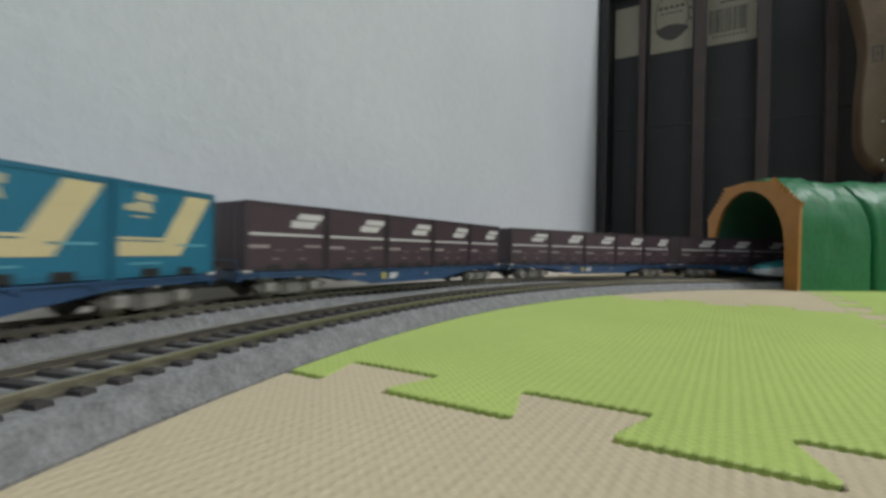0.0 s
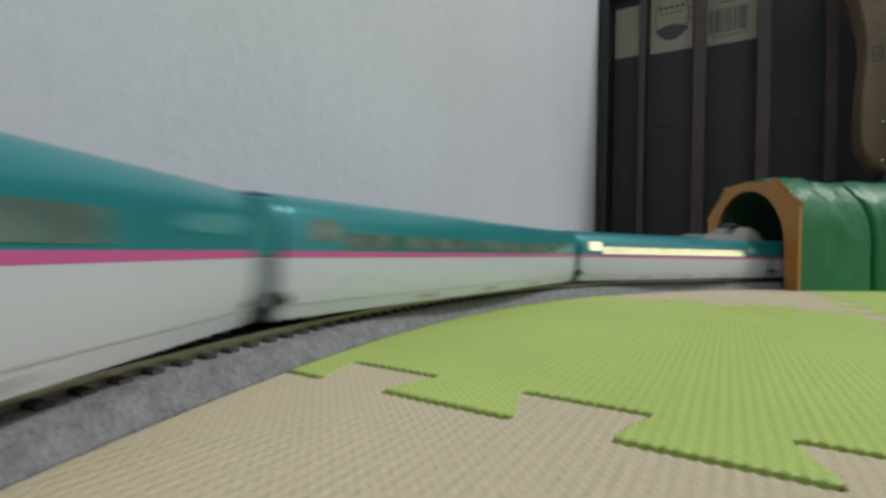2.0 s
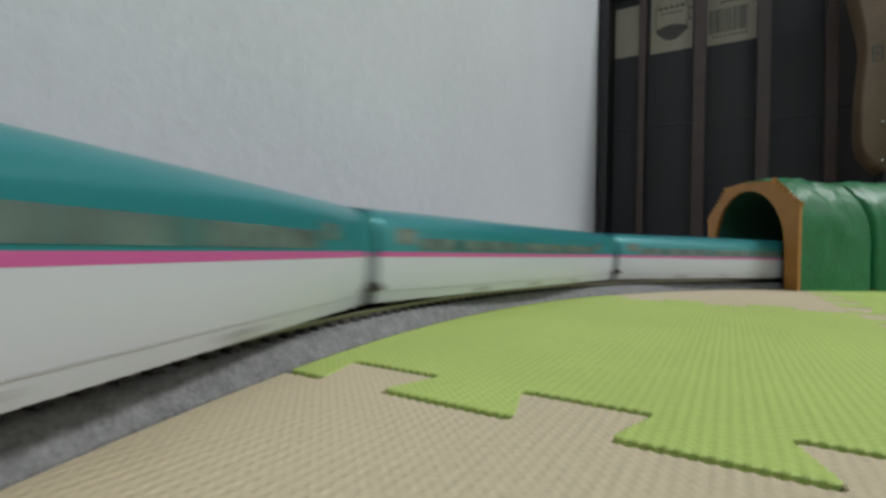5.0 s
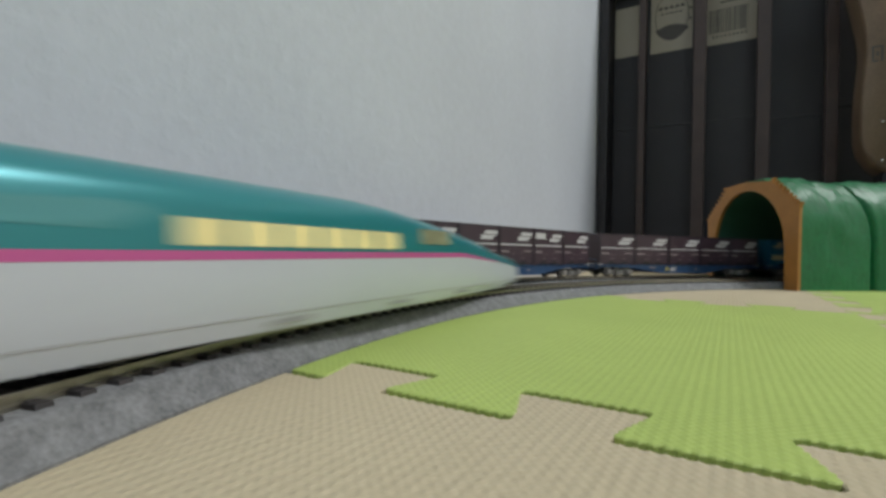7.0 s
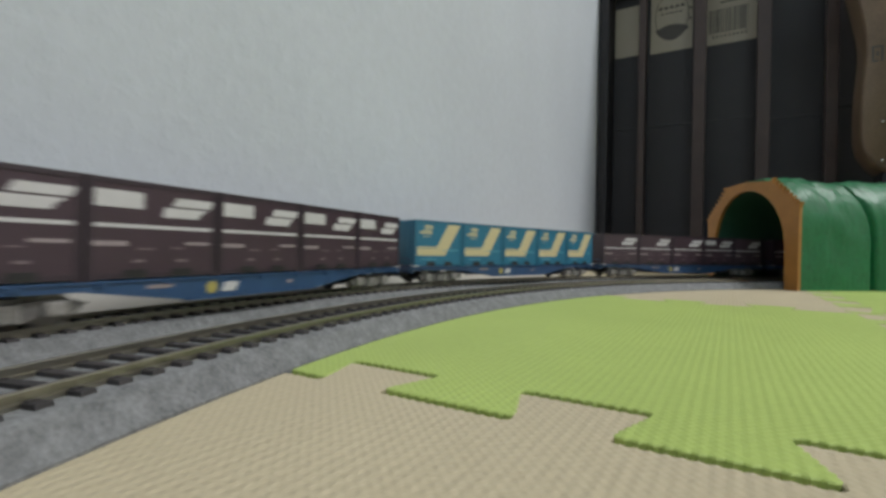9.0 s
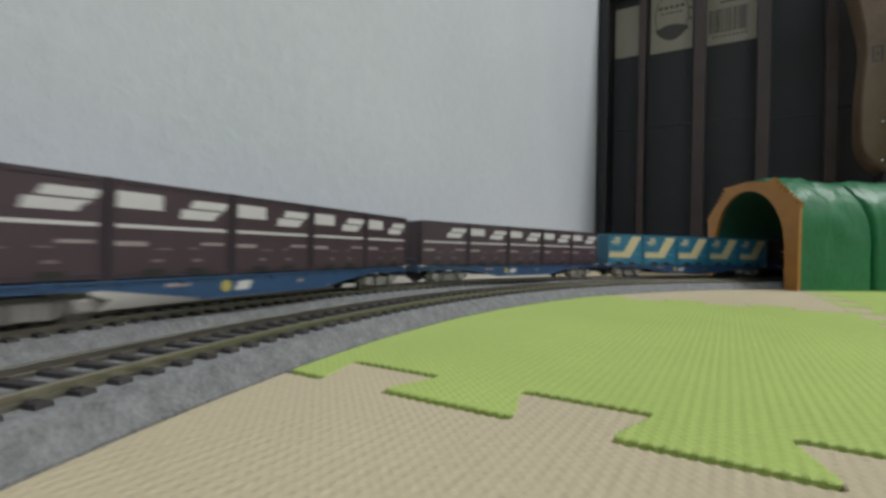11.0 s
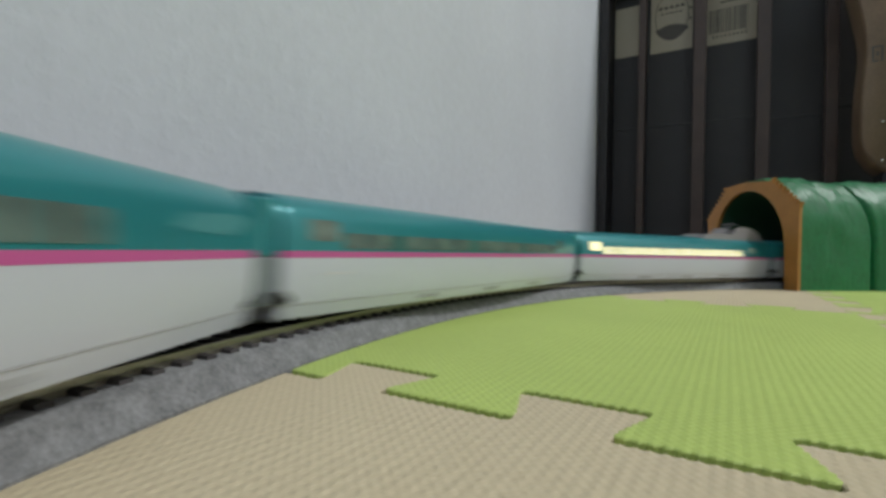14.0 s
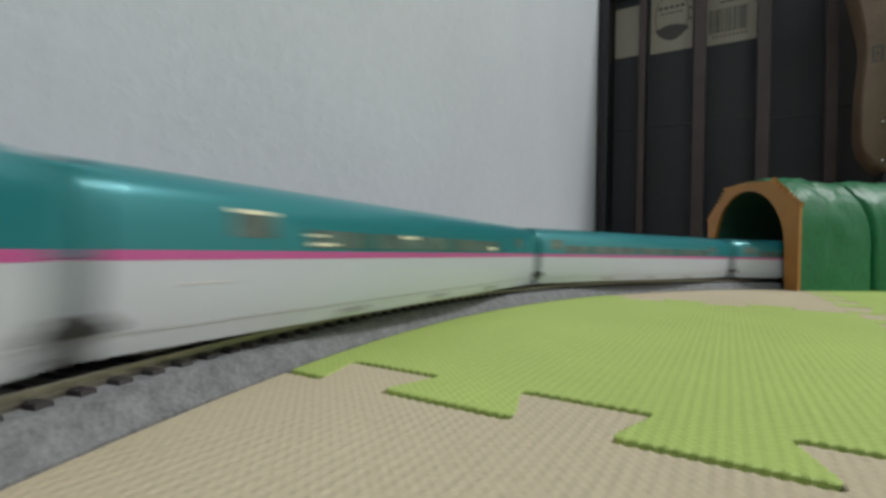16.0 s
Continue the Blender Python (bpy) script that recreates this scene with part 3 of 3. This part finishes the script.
def gangway(car, x, s):
    """Dark bellows and coupler at a car end; s is -1 or 1 outwards."""
    x0, x1 = sorted((x - s * 0.4, x + s * 4.6))
    bm = boxes((x0, x1, -9.2, 9.2, 3.6, 11.4), bevel=0.4)
    part("gangway", bm, "teal_dark", car, "grey gangway bellows")
    bm = boxes((x0, x1, -9.2, 9.2, 11.4, 20.6), bevel=0.4)
    part("gangway_hood", bm, "teal", car, "teal gangway hood")
    x0, x1 = sorted((x - s * 2.0, x + s * 2.0))
    part("coupler", boxes((x0, x1, -10.2, 10.2, 3.9, 6.0), (x0, x1 + 0.0, -3, 3, 3.2, 5), bevel=0.3), "black", car)


def bullet_middle_car(lit, panto=0, door=-66.4, first=-58.5, count=24):
    label = "teal and white bullet train car"
    car = thing("bullet_train_car", label + (", windows lit" if lit else "") + (", pantograph on its roof" if panto else ""), "model train car", "cars of the bullet train")
    h = 71.8
    for name, mat, z0, z1, n, crown, proud in (("lower_body", "white", FLOOR_Z, BAND[0], 9, False, 0), ("colour_band", "pink", BAND[0], BAND[1], 3, False, 0.03),
                                               ("roof_shell", "teal", BAND[1], ROOF_Z, 16, True, 0)):
        bm = bmesh.new()
        rings = []
        for x, k in ((-h, 0.975), (-h + 0.6, 0.995), (-h + 1.4, 1.0), (h - 1.4, 1.0), (h - 0.6, 0.995), (h, 0.975)):
            rings.append([(x, y * k, z) for _, y, z in band_ring(x, z0, z1, proud=proud, n=n, crown=crown)])
        loft(bm, rings)
        part(name, bm, mat, car, smooth=True)
    main, dim = ("lit", "glow") if lit else ("seat", "glass")
    add_panes(car, [(door, door + 6.6, 14.1, 17.7)], "lit" if lit else "seat", "door window")
    add_panes(car, [(51.5, 57.0, 14.3, 17.2)], "door_glass" if lit else "seat", "door window")
    if lit:
        for k in range(4):
            x = 52.45 + k * 1.1
            for side in (-1, 1):
                bar = bmesh.new()
                prism(bar, [(side * (hull_y(14.4) + 0.05), 14.4), (side * (hull_y(17.1) + 0.05), 17.1), (side * (hull_y(17.1) + 0.16), 17.1), (side * (hull_y(14.4) + 0.16), 14.4)], "x", x, x + 0.32)
                part("window_bar", bar, "teal", car)
    for k in range(count):
        x = first + k * 4.52
        if lit and k == count - 1:
            continue
        if lit:
            # each pane painted in two: weaker glow above, brighter glow below
            split = 13.65 + 0.4 * math.sin(k * 2.3)
            add_panes(car, [(x, x + 3.6, split, 15.8)], "lit_soft")
            for bm in pane(x, x + 3.75, 12.85, split - 0.05, rim=0.12):
                part("interior_lamp", bm, "lit", car, "bright strip glowing on window")
            continue
        add_panes(car, [(x, x + 4.05, 12.85, 15.7)], main if lit or k % 7 != 3 else "glass")
    if count < 24:
        # glints of the room lamp on the glass, laid on as glowing strips
        glint_rows = ((door, door + 6.6, 17.2, 17.75), (-42.5, -37.0, 13.2, 13.7), (-43, -39.5, 14.6, 15.0), (-17, -11, 15.0, 15.6), (28, 33, 13.2, 14.1))
        for row in glint_rows:
            for bm in pane(*row, proud=0.16, rim=0.15):
                part("interior_lamp", bm, "glint", car, "bright strip glowing on window")
    for s in (-1, 1):
        gangway(car, s * h, s)
    running_gear(car, h)
    skirt_details(car, -h + 1, h - 1)
    part("roof_rib", boxes((-h + 4, h - 4, -1.1, 1.1, ROOF_Z - 0.25, ROOF_Z + 0.1)), "teal", car)
    if panto:
        s = panto
        x0 = s * (h + 0.2)
        for side in (-1, 1):
            bm = bmesh.new()
            rise = ((0, 21.0), (3, 24.2), (7, 26.6), (11, 28.0), (16, 28.7), (22, 28.6), (26, 27.6), (28, 25.2), (31, 24.4), (46, 24.6), (52, 24.0), (56, 21.0))
            prism(bm, [(x0 - s * d, z) for d, z in rise], "y", side * 6.2 - 0.35, side * 6.2 + 0.35)
            part("noise_shield", bm, "grey", car, "grey pantograph noise shield")
        pan = part("pantograph", boxes((x0 - s * 34 - 5, x0 - s * 34 + 5, -4, 4, 22, 24.6), bevel=0.4), "grey", car)
        bm = bmesh.new()
        cyl(bm, 0.5, (x0 - s * 34, 0, 24.2), (x0 - s * 24, 0, 27.4), 8)
        cyl(bm, 0.4, (x0 - s * 24, 0, 27.4), (x0 - s * 22, 0, 30.4), 8)
        part("arm", bm, "grey", pan)
        bm = bmesh.new()
        cyl(bm, 0.3, (x0 - s * 22, -4.2, 30.4), (x0 - s * 22, 4.2, 30.4), 8)
        box(bm, x0 - s * 22 - 0.5, x0 - s * 22 + 0.5, -3.2, 3.2, 30.5, 30.8)
        part("collector", bm, "grey", pan)
    return car


NOSE_A = (0, 1.5, 4, 8, 14, 22, 32, 44, 54, 62, 70, 80, 92, 104)
NOSE_TOP = (7.0, 7.9, 8.7, 9.6, 10.8, 11.9, 13.0, 15.4, 17.0, 18.2, 19.2, 20.4, 21.7, 22.3)
NOSE_HW = (2.6, 4.4, 6.0, 7.3, 8.2, 8.9, 9.5, 9.9, 10.15, 10.3, 10.4, 10.5, 10.5, 10.5)
NOSE_BOT = (3.3, 2.5, 1.9, 1.6, 1.4, 1.3, 1.3, 1.3, 1.3, 1.3, 1.3, 1.3, 1.3, 1.3)
NOSE_CUT = (5.4, 5.8, 6.3, 7.0, 7.7, 8.5, 9.3, 10.2, 10.8, 11.25, 11.25, 11.25, 11.25, 11.25)


def bullet_nose_car(d, lit):
    """End car with a long nose pointing to d (-1 or 1 along x)."""
    car = thing("bullet_train_car", "teal and white bullet train end car, long nose" + (", windows lit yellow" if lit else ""), "model train car", "cars of the bullet train")
    length = 166.0
    tip, tail = d * length / 2, -d * (length / 2 - 4.7)
    xs = list(np.arange(0, 8, 1.0)) + list(np.arange(8, 106, 3.0)) + [length - 6.1, length - 5.3, length - 4.7]

    def f(a, table):
        return float(np.interp(a, NOSE_A, table))

    specs = {}
    for a in xs:
        shrink = 0.985 if a > length - 4.9 else 1.0
        specs[a] = (f(a, NOSE_BOT), f(a, NOSE_TOP), f(a, NOSE_HW) * shrink, f(a, NOSE_CUT))
    for name, mat in (("lower_body", "white"), ("colour_band", "pink"), ("roof_shell", "teal")):
        bm = bmesh.new()
        rings = []
        for a in xs:
            zb, zt, hw, cut = specs[a]
            wide = min(1.1, max(0.05, (a - 26) / 40 * 1.1))
            if name == "lower_body":
                rings.append(band_ring(tip - d * a, zb, cut, zb, zt, hw, n=9))
            elif name == "colour_band":
                if a < 26:
                    continue
                rings.append(band_ring(tip - d * a, cut, cut + wide, zb, zt, hw, proud=0.03, n=3))
            else:
                rings.append(band_ring(tip - d * a, cut if a < 26 else cut + wide, zt, zb, zt, hw, n=16, crown=True))
        loft(bm, rings)
        part(name, bm, mat, car, smooth=True)
    # canopy
    bm = bmesh.new()
    rings = []
    for a, w, up in ((46, 1.2, 0.1), (50, 3.2, 0.7), (55, 4.2, 1.1), (60, 4.6, 1.0), (66, 4.6, 0.5), (72, 4.2, 0.0)):
        z = f(a, NOSE_TOP)
        rings.append([(tip - d * a, w * math.cos(t), z - 1.0 + (1.2 + up) * math.sin(t)) for t in [math.pi * k / 10 for k in range(11)]])
    loft(bm, rings)
    part("windscreen", bm, "dark_glass", car, "black wraparound windscreen", smooth=True)
    for y in (-3.4, 3.4):
        bm = bmesh.new()
        z = f(50, NOSE_TOP)
        bmesh.ops.create_uvsphere(bm, u_segments=12, v_segments=8, radius=1.0, matrix=Matrix.Translation((tip - d * 50, y, z - 0.35)) @ Matrix.Diagonal((3.0, 0.9, 0.7, 1)))
        part("headlight", bm, "grey" if lit else "beam", car, "unlit headlight" if lit else "glowing white headlight", smooth=True)

    def span(a0, a1):
        return tuple(sorted((tip - d * a0, tip - d * a1)))

    for a in (71.5, 78.5):
        add_panes(car, [(*span(a, a + 6.4), 14.2, 17.4)], "dim", "cab side window")
    if not lit:
        # painted highlight along the top of the cab window, no light inside
        for bm in pane(*span(71.7, 77.7), 16.8, 17.35, proud=0.16, rim=0.15):
            part("interior_lamp", bm, "glint", car, "bright strip glowing on window")
    if lit:
        for k in range(6):
            a = 94.5 + k * 7.75
            add_panes(car, [(*span(a, a + 6.5), 12.95, 16.1)], "glow")
    else:
        for k in range(8):
            a = 97.5 + k * 4.5
            add_panes(car, [(*span(a, a + 3.9), 12.9, 16.2)], "dim" if k in (1, 3, 4) else "seat")
    for side in (-1, 1):
        bm = bmesh.new()
        x0, x1 = span(143, 160)
        pts = [(x0, 15.2), (x0 + 3, 16.8), (x1 - 2, 17.4), (x1, 16.4), (x1 - 2, 15.4), (x1 - 4, 14.4), (x0 + 3, 14.6)]
        lo = [bm.verts.new((x, side * (hull_y(z) - 0.1), z)) for x, z in pts]
        hi = [bm.verts.new((x, side * (hull_y(z) + 0.07), z)) for x, z in pts]
        bm.faces.new(hi)
        for k in range(len(pts)):
            bm.faces.new((lo[k], lo[(k + 1) % len(pts)], hi[(k + 1) % len(pts)], hi[k]))
        part("emblem", bm, "emblem", car, "silver bird-shaped emblem")
    gangway(car, tail, -d)
    running_gear(car, 70, 52)
    x0, x1 = span(24, 160)
    skirt_details(car, x0, x1, False)
    return car


def bullet_train():
    first = bullet_nose_car(-1, False)
    plain = bullet_middle_car(False)
    lit = bullet_middle_car(True, 1)
    cars = [first, plain, lit]
    for k in range(4, 10):
        cars.append(bullet_middle_car(False, 0, -56.2, -43.0, 18) if k == 5 else copy_thing(plain, Matrix()))
    cars.append(bullet_nose_car(1, True))
    return cars


# ---------------------------------------------------------------- container wagons
CL, CW, CZ, CH = 24.6, 8.25, 7.15, 16.75


def container(wagon, slot, kind, square):
    """One 12-foot container in slot 0 (rear) to 4, its marks on both long sides."""
    x0 = -62.5 + slot * 25.0 + 0.2
    blue = kind == "sky"
    bm = boxes((x0 + 0.25, x0 + CL - 0.25, -CW + 0.2, CW - 0.2, CZ, CZ + CH), bevel=0.25)
    ct = part("container", bm, kind, wagon, "turquoise container with cream angled band" if blue else "maroon container with white marks")
    posts = bmesh.new()
    for x in (x0, x0 + CL - 1.0):
        for y in (-CW, CW - 1.0):
            box(posts, x, x + 1.0, y, y + 1.0, CZ - 0.4, CZ + CH + 0.1)
    for y in (-CW, CW - 0.7):
        box(posts, x0 + 1.0, x0 + CL - 1.0, y + 0.06, y + 0.64, CZ + CH - 0.8, CZ + CH + 0.06)
        box(posts, x0 + 1.0, x0 + CL - 1.0, y + 0.06, y + 0.64, CZ - 0.1, CZ + 0.8)
    part("corner_frame", posts, kind + "_rib", ct)
    for x in (x0 + 0.25, x0 + CL - 0.25):
        for y in (-5.2, -1.7, 1.7, 5.2):
            part("door_bar", boxes((x - 0.18, x + 0.18, y - 0.2, y + 0.2, CZ + 0.8, CZ + CH - 0.8)), kind + "_rib", ct)
    for fx in (0.32, 0.68):
        for s in (-1, 1):
            part("fork_pocket", boxes((x0 + fx * CL - 1.9, x0 + fx * CL + 1.9, s * CW - 0.06, s * CW + 0.06, CZ - 0.1, CZ + 1.4)), "black", ct)

    def mark(name, mat, shapes, rise=0.0):
        """Flat marks given as outlines in fractions of the face, on both sides."""
        for s in (-1, 1):
            bm = bmesh.new()
            for shape in shapes:
                pts = [(x0 + (fx if s < 0 else 1 - fx) * CL, CZ + fz * CH) for fx, fz in shape]
                prism(bm, pts, "y", s * (CW - 0.2) - 0.07 - rise, s * (CW - 0.2) + 0.07 + rise)
            part(name, bm, mat, ct)

    def rect(a, b, c, d):
        return [(a, c), (b, c), (b, d), (a, d)]

    if blue:
        mark("cream_band", "cream", [[(0.03, 0.22), (0.62, 0.22), (0.95, 0.93), (0.68, 0.93), (0.45, 0.42), (0.03, 0.42)]])
        mark("band_line", "sky_rib", [[(0.03, 0.375), (0.43, 0.375), (0.44, 0.39), (0.03, 0.39)]], 0.03)
        mark("emblem", "emblem_cream", [[(0.18, 0.82), (0.35, 0.81), (0.36, 0.89), (0.20, 0.905)]])
        mark("emblem", "emblem_cream", [[(0.09, 0.70), (0.35, 0.69), (0.32, 0.795), (0.18, 0.80), (0.17, 0.765), (0.10, 0.765)]])
        mark("print_bar", "emblem_cream", [rect(0.16, 0.30, 0.63, 0.65)])
        for r in (rect(0.58, 0.90, 0.33, 0.355), rect(0.14, 0.44, 0.13, 0.15)):
            mark("print_bar", "skypale", [r])
    else:
        mark("white_line", "print", [rect(0.05, 0.95, 0.512, 0.55)])
        mark("emblem", "print", [[(0.60, 0.775), (0.93, 0.775), (0.97, 0.87), (0.64, 0.87)]])
        mark("emblem", "print", [[(0.52, 0.645), (0.82, 0.645), (0.85, 0.705), (0.91, 0.755), (0.54, 0.755)]])
        for r in (rect(0.04, 0.27, 0.325, 0.375), rect(0.71, 0.93, 0.345, 0.38)):
            mark("print_bar", "pale", [r])
        for r in (rect(0.34, 0.46, 0.29, 0.305), rect(0.60, 0.69, 0.30, 0.315), rect(0.31, 0.39, 0.155, 0.185), rect(0.64, 0.72, 0.155, 0.185)):
            mark("print_bar", "worn", [r])
        if square:
            mark("white_patch", "print", [rect(0.05, 0.38, 0.715, 0.885)])


def container_wagon(kind, squares):
    """squares: which of the five slots, rear first, carry a white patch."""
    if kind == "sky":
        label = "blue model flat wagon carrying five turquoise containers"
    else:
        label = "blue model flat wagon carrying five maroon containers" + (" with white patches" if any(squares) else "")
    wg = thing("container_wagon", label, "model wagon", "wagons of the container train")
    side = [(-62.5, 6.7), (62.5, 6.7), (62.5, 5.3), (38, 5.1), (19, 2.4), (-19, 2.4), (-38, 5.1), (-62.5, 5.3)]
    for s in (-1, 1):
        bm = bmesh.new()
        prism(bm, side, "y", s * 7.4 - 0.5, s * 7.4 + 0.5)
        g = part("side_girder", bm, "wagon", wg)
        lip = boxes((-62.5, 62.5, s * 7.4 - 0.8, s * 7.4 + 0.8, 6.3, 6.75), (-19, 19, s * 7.4 - 0.8, s * 7.4 + 0.8, 2.2, 2.6))
        part("flange", lip, "wagon", g)
        y = s * 7.95
        bm = bmesh.new()
        cyl(bm, 1.25, (-13.5, y - 0.12, 4.5), (-13.5, y + 0.12, 4.5), 16)
        part("hand_wheel", bm, "yellow", g, "yellow round handwheel")
        bm = bmesh.new()
        prism(bm, [(-11.2, 3.5), (-7.6, 3.5), (-6.6, 5.4), (-10.2, 5.4)], "y", y - 0.07, y + 0.07)
        part("emblem", bm, "print", g)
        part("print_bar", boxes((-27, -22, y - 0.07, y + 0.07, 5.0, 5.7)), "pale", g)
        part("print_bar", boxes((8, 10, y - 0.07, y + 0.07, 4.3, 5.0)), "pale", g)
    part("deck", boxes((-62.5, 62.5, -6.9, 6.9, 5.6, 6.6)), "wagon", wg)
    for k in range(11):
        x = -58 + k * 11.6
        part("cross_beam", boxes((x - 0.6, x + 0.6, -8.3, 8.3, 5.7, 6.85)), "wagon", wg)
    for s in (-1, 1):
        bx = s * 47.5
        bm = bmesh.new()
        for y in (-6.0, 6.0):
            prism(bm, [(bx - 11.5, 3.4), (bx - 8, 4.4), (bx - 3, 3.9), (bx + 3, 3.9), (bx + 8, 4.4), (bx + 11.5, 3.4), (bx + 9.5, 1.6), (bx + 5, 1.9), (bx + 3.2, 1.0), (bx - 3.2, 1.0), (bx - 5, 1.9), (bx - 9.5, 1.6)], "y", y - 0.6, y + 0.6)
            for dx in (-7, 7):
                box(bm, bx + dx - 1.7, bx + dx + 1.7, y - 1.1, y + 1.1, 1.6, 4.0)
        box(bm, bx - 3, bx + 3, -6, 6, 2.4, 4.6)
        bg_ = part("bogie", bm, "bogie", wg, "grey three-piece bogie")
        for y in (-7.0, 7.0):
            for dx in (-7, 7):
                part("axle_box", boxes((bx + dx - 1.5, bx + dx + 1.5, y - 0.5, y + 0.5, 1.7, 3.9), bevel=0.4), "axle", bg_, "pale grey axle box")
            for dx in (-1.5, 0, 1.5):
                part("spring", cyl(bmesh.new(), 0.6, (bx + dx, y, 1.3), (bx + dx, y, 3.7), 10), "axle", bg_, "pale grey coil spring")
        for dx in (-7, 7):
            bm = bmesh.new()
            for y in (-4.7, 4.7):
                cyl(bm, 2.8, (bx + dx, y - 0.55, 2.77), (bx + dx, y + 0.55, 2.77), 18)
            cyl(bm, 0.6, (bx + dx, -5, 2.77), (bx + dx, 5, 2.77), 8)
            part("wheelset", bm, "wheel", bg_)
        x0, x1 = sorted((s * 60, s * 67.6))
        part("coupler", boxes((x0, x1, -1.6, 1.6, 3.0, 4.8), bevel=0.3), "black", wg)
        x0, x1 = sorted((s * 62.5, s * 63.4))
        part("buffer_beam", boxes((x0, x1, -7.6, 7.6, 4.4, 6.9), bevel=0.2), "wagon", wg)
        bm = bmesh.new()
        for y in (-6.6, 6.6):
            cyl(bm, 0.22, (s * 63.6, y, 5.0), (s * 63.6, y, 9.6), 6)
        cyl(bm, 0.22, (s * 63.6, -6.6, 9.6), (s * 63.6, 6.6, 9.6), 6)
        part("end_rail", bm, "wagon", wg)
        x0, x1 = sorted((s * 60.5, s * 62.8))
        part("step_plate", boxes((x0, x1, -8.4, -6.4, 6.75, 7.2), (x0, x1, 6.4, 8.4, 6.75, 7.2)), "print", wg, "white step plate")
    for slot in range(5):
        container(wg, slot, kind, squares[slot])
    return wg


def container_train():
    none = (0, 0, 0, 0, 0)
    plain = container_wagon("maroon", none)
    sky = container_wagon("sky", none)
    full = container_wagon("maroon", (1, 1, 1, 1, 1))
    return [plain, copy_thing(plain, Matrix()), copy_thing(plain, Matrix()), sky, copy_thing(plain, Matrix()),
            container_wagon("maroon", (0, 0, 0, 1, 0)), copy_thing(sky, Matrix()), container_wagon("maroon", (0, 1, 1, 1, 1)),
            full, copy_thing(full, Matrix()), container_wagon("maroon", (1, 1, 1, 1, 0))]


bullets = bullet_train()
wagons = container_train()
lay_sleepers(tracks[0], R_IN)
lay_sleepers(tracks[1], R_OUT)


# ---------------------------------------------------------------- what moves
def bullet_q(t):
    """Place of the first joint of the bullet train along its loop, mm; one lap takes 12 s."""
    def lap(u):
        u -= 3.0
        return ((-0.3402 * u - 2.3618) * u - 241.39) * u - 626.97
    total = 2 * math.pi * R_IN + 2 * STRAIGHT
    def ease(a, b):
        u = min(1.0, max(0.0, (t - a) / (b - a)))
        return u * u * (3 - 2 * u)
    if t <= 7.2:
        return lap(t) + 3.0 * (ease(2.6, 4.0) - ease(4.4, 6.2))
    if t >= 12.0:
        return lap(t - 12.0) - total - 4.0 * ease(14.2, 16.0)
    w, u = 4.8, (t - 7.2) / 4.8
    h = ((2 * u - 3) * u * u + 1, (u - 2) * u * u + u, (3 - 2 * u) * u * u, (u - 1) * u * u)
    return h[0] * lap(7.2) - h[1] * w * 279.2 + h[2] * (lap(0.0) - total) - h[3] * w * 236.4


def wagon_q(t, k):
    return -407.9 + 67.51 * t + 0.1276 * t * t - 62.5 - 136.3 * k


def motions():
    times = [0.25 * k for k in range(65)]
    for i, car in enumerate(bullets):
        mid = -83.0 if i == 0 else (8 * 152.45 + 83.0 if i == 9 else 152.45 * (i - 0.5))
        walk(car, [(t, ride(bullet_q(t) + mid, R_IN, 54.0)) for t in times])
    for i, wg in enumerate(wagons):
        walk(wg, [(t, ride(wagon_q(t, i - 3), R_OUT, 47.5)) for t in times[::2]])


motions()
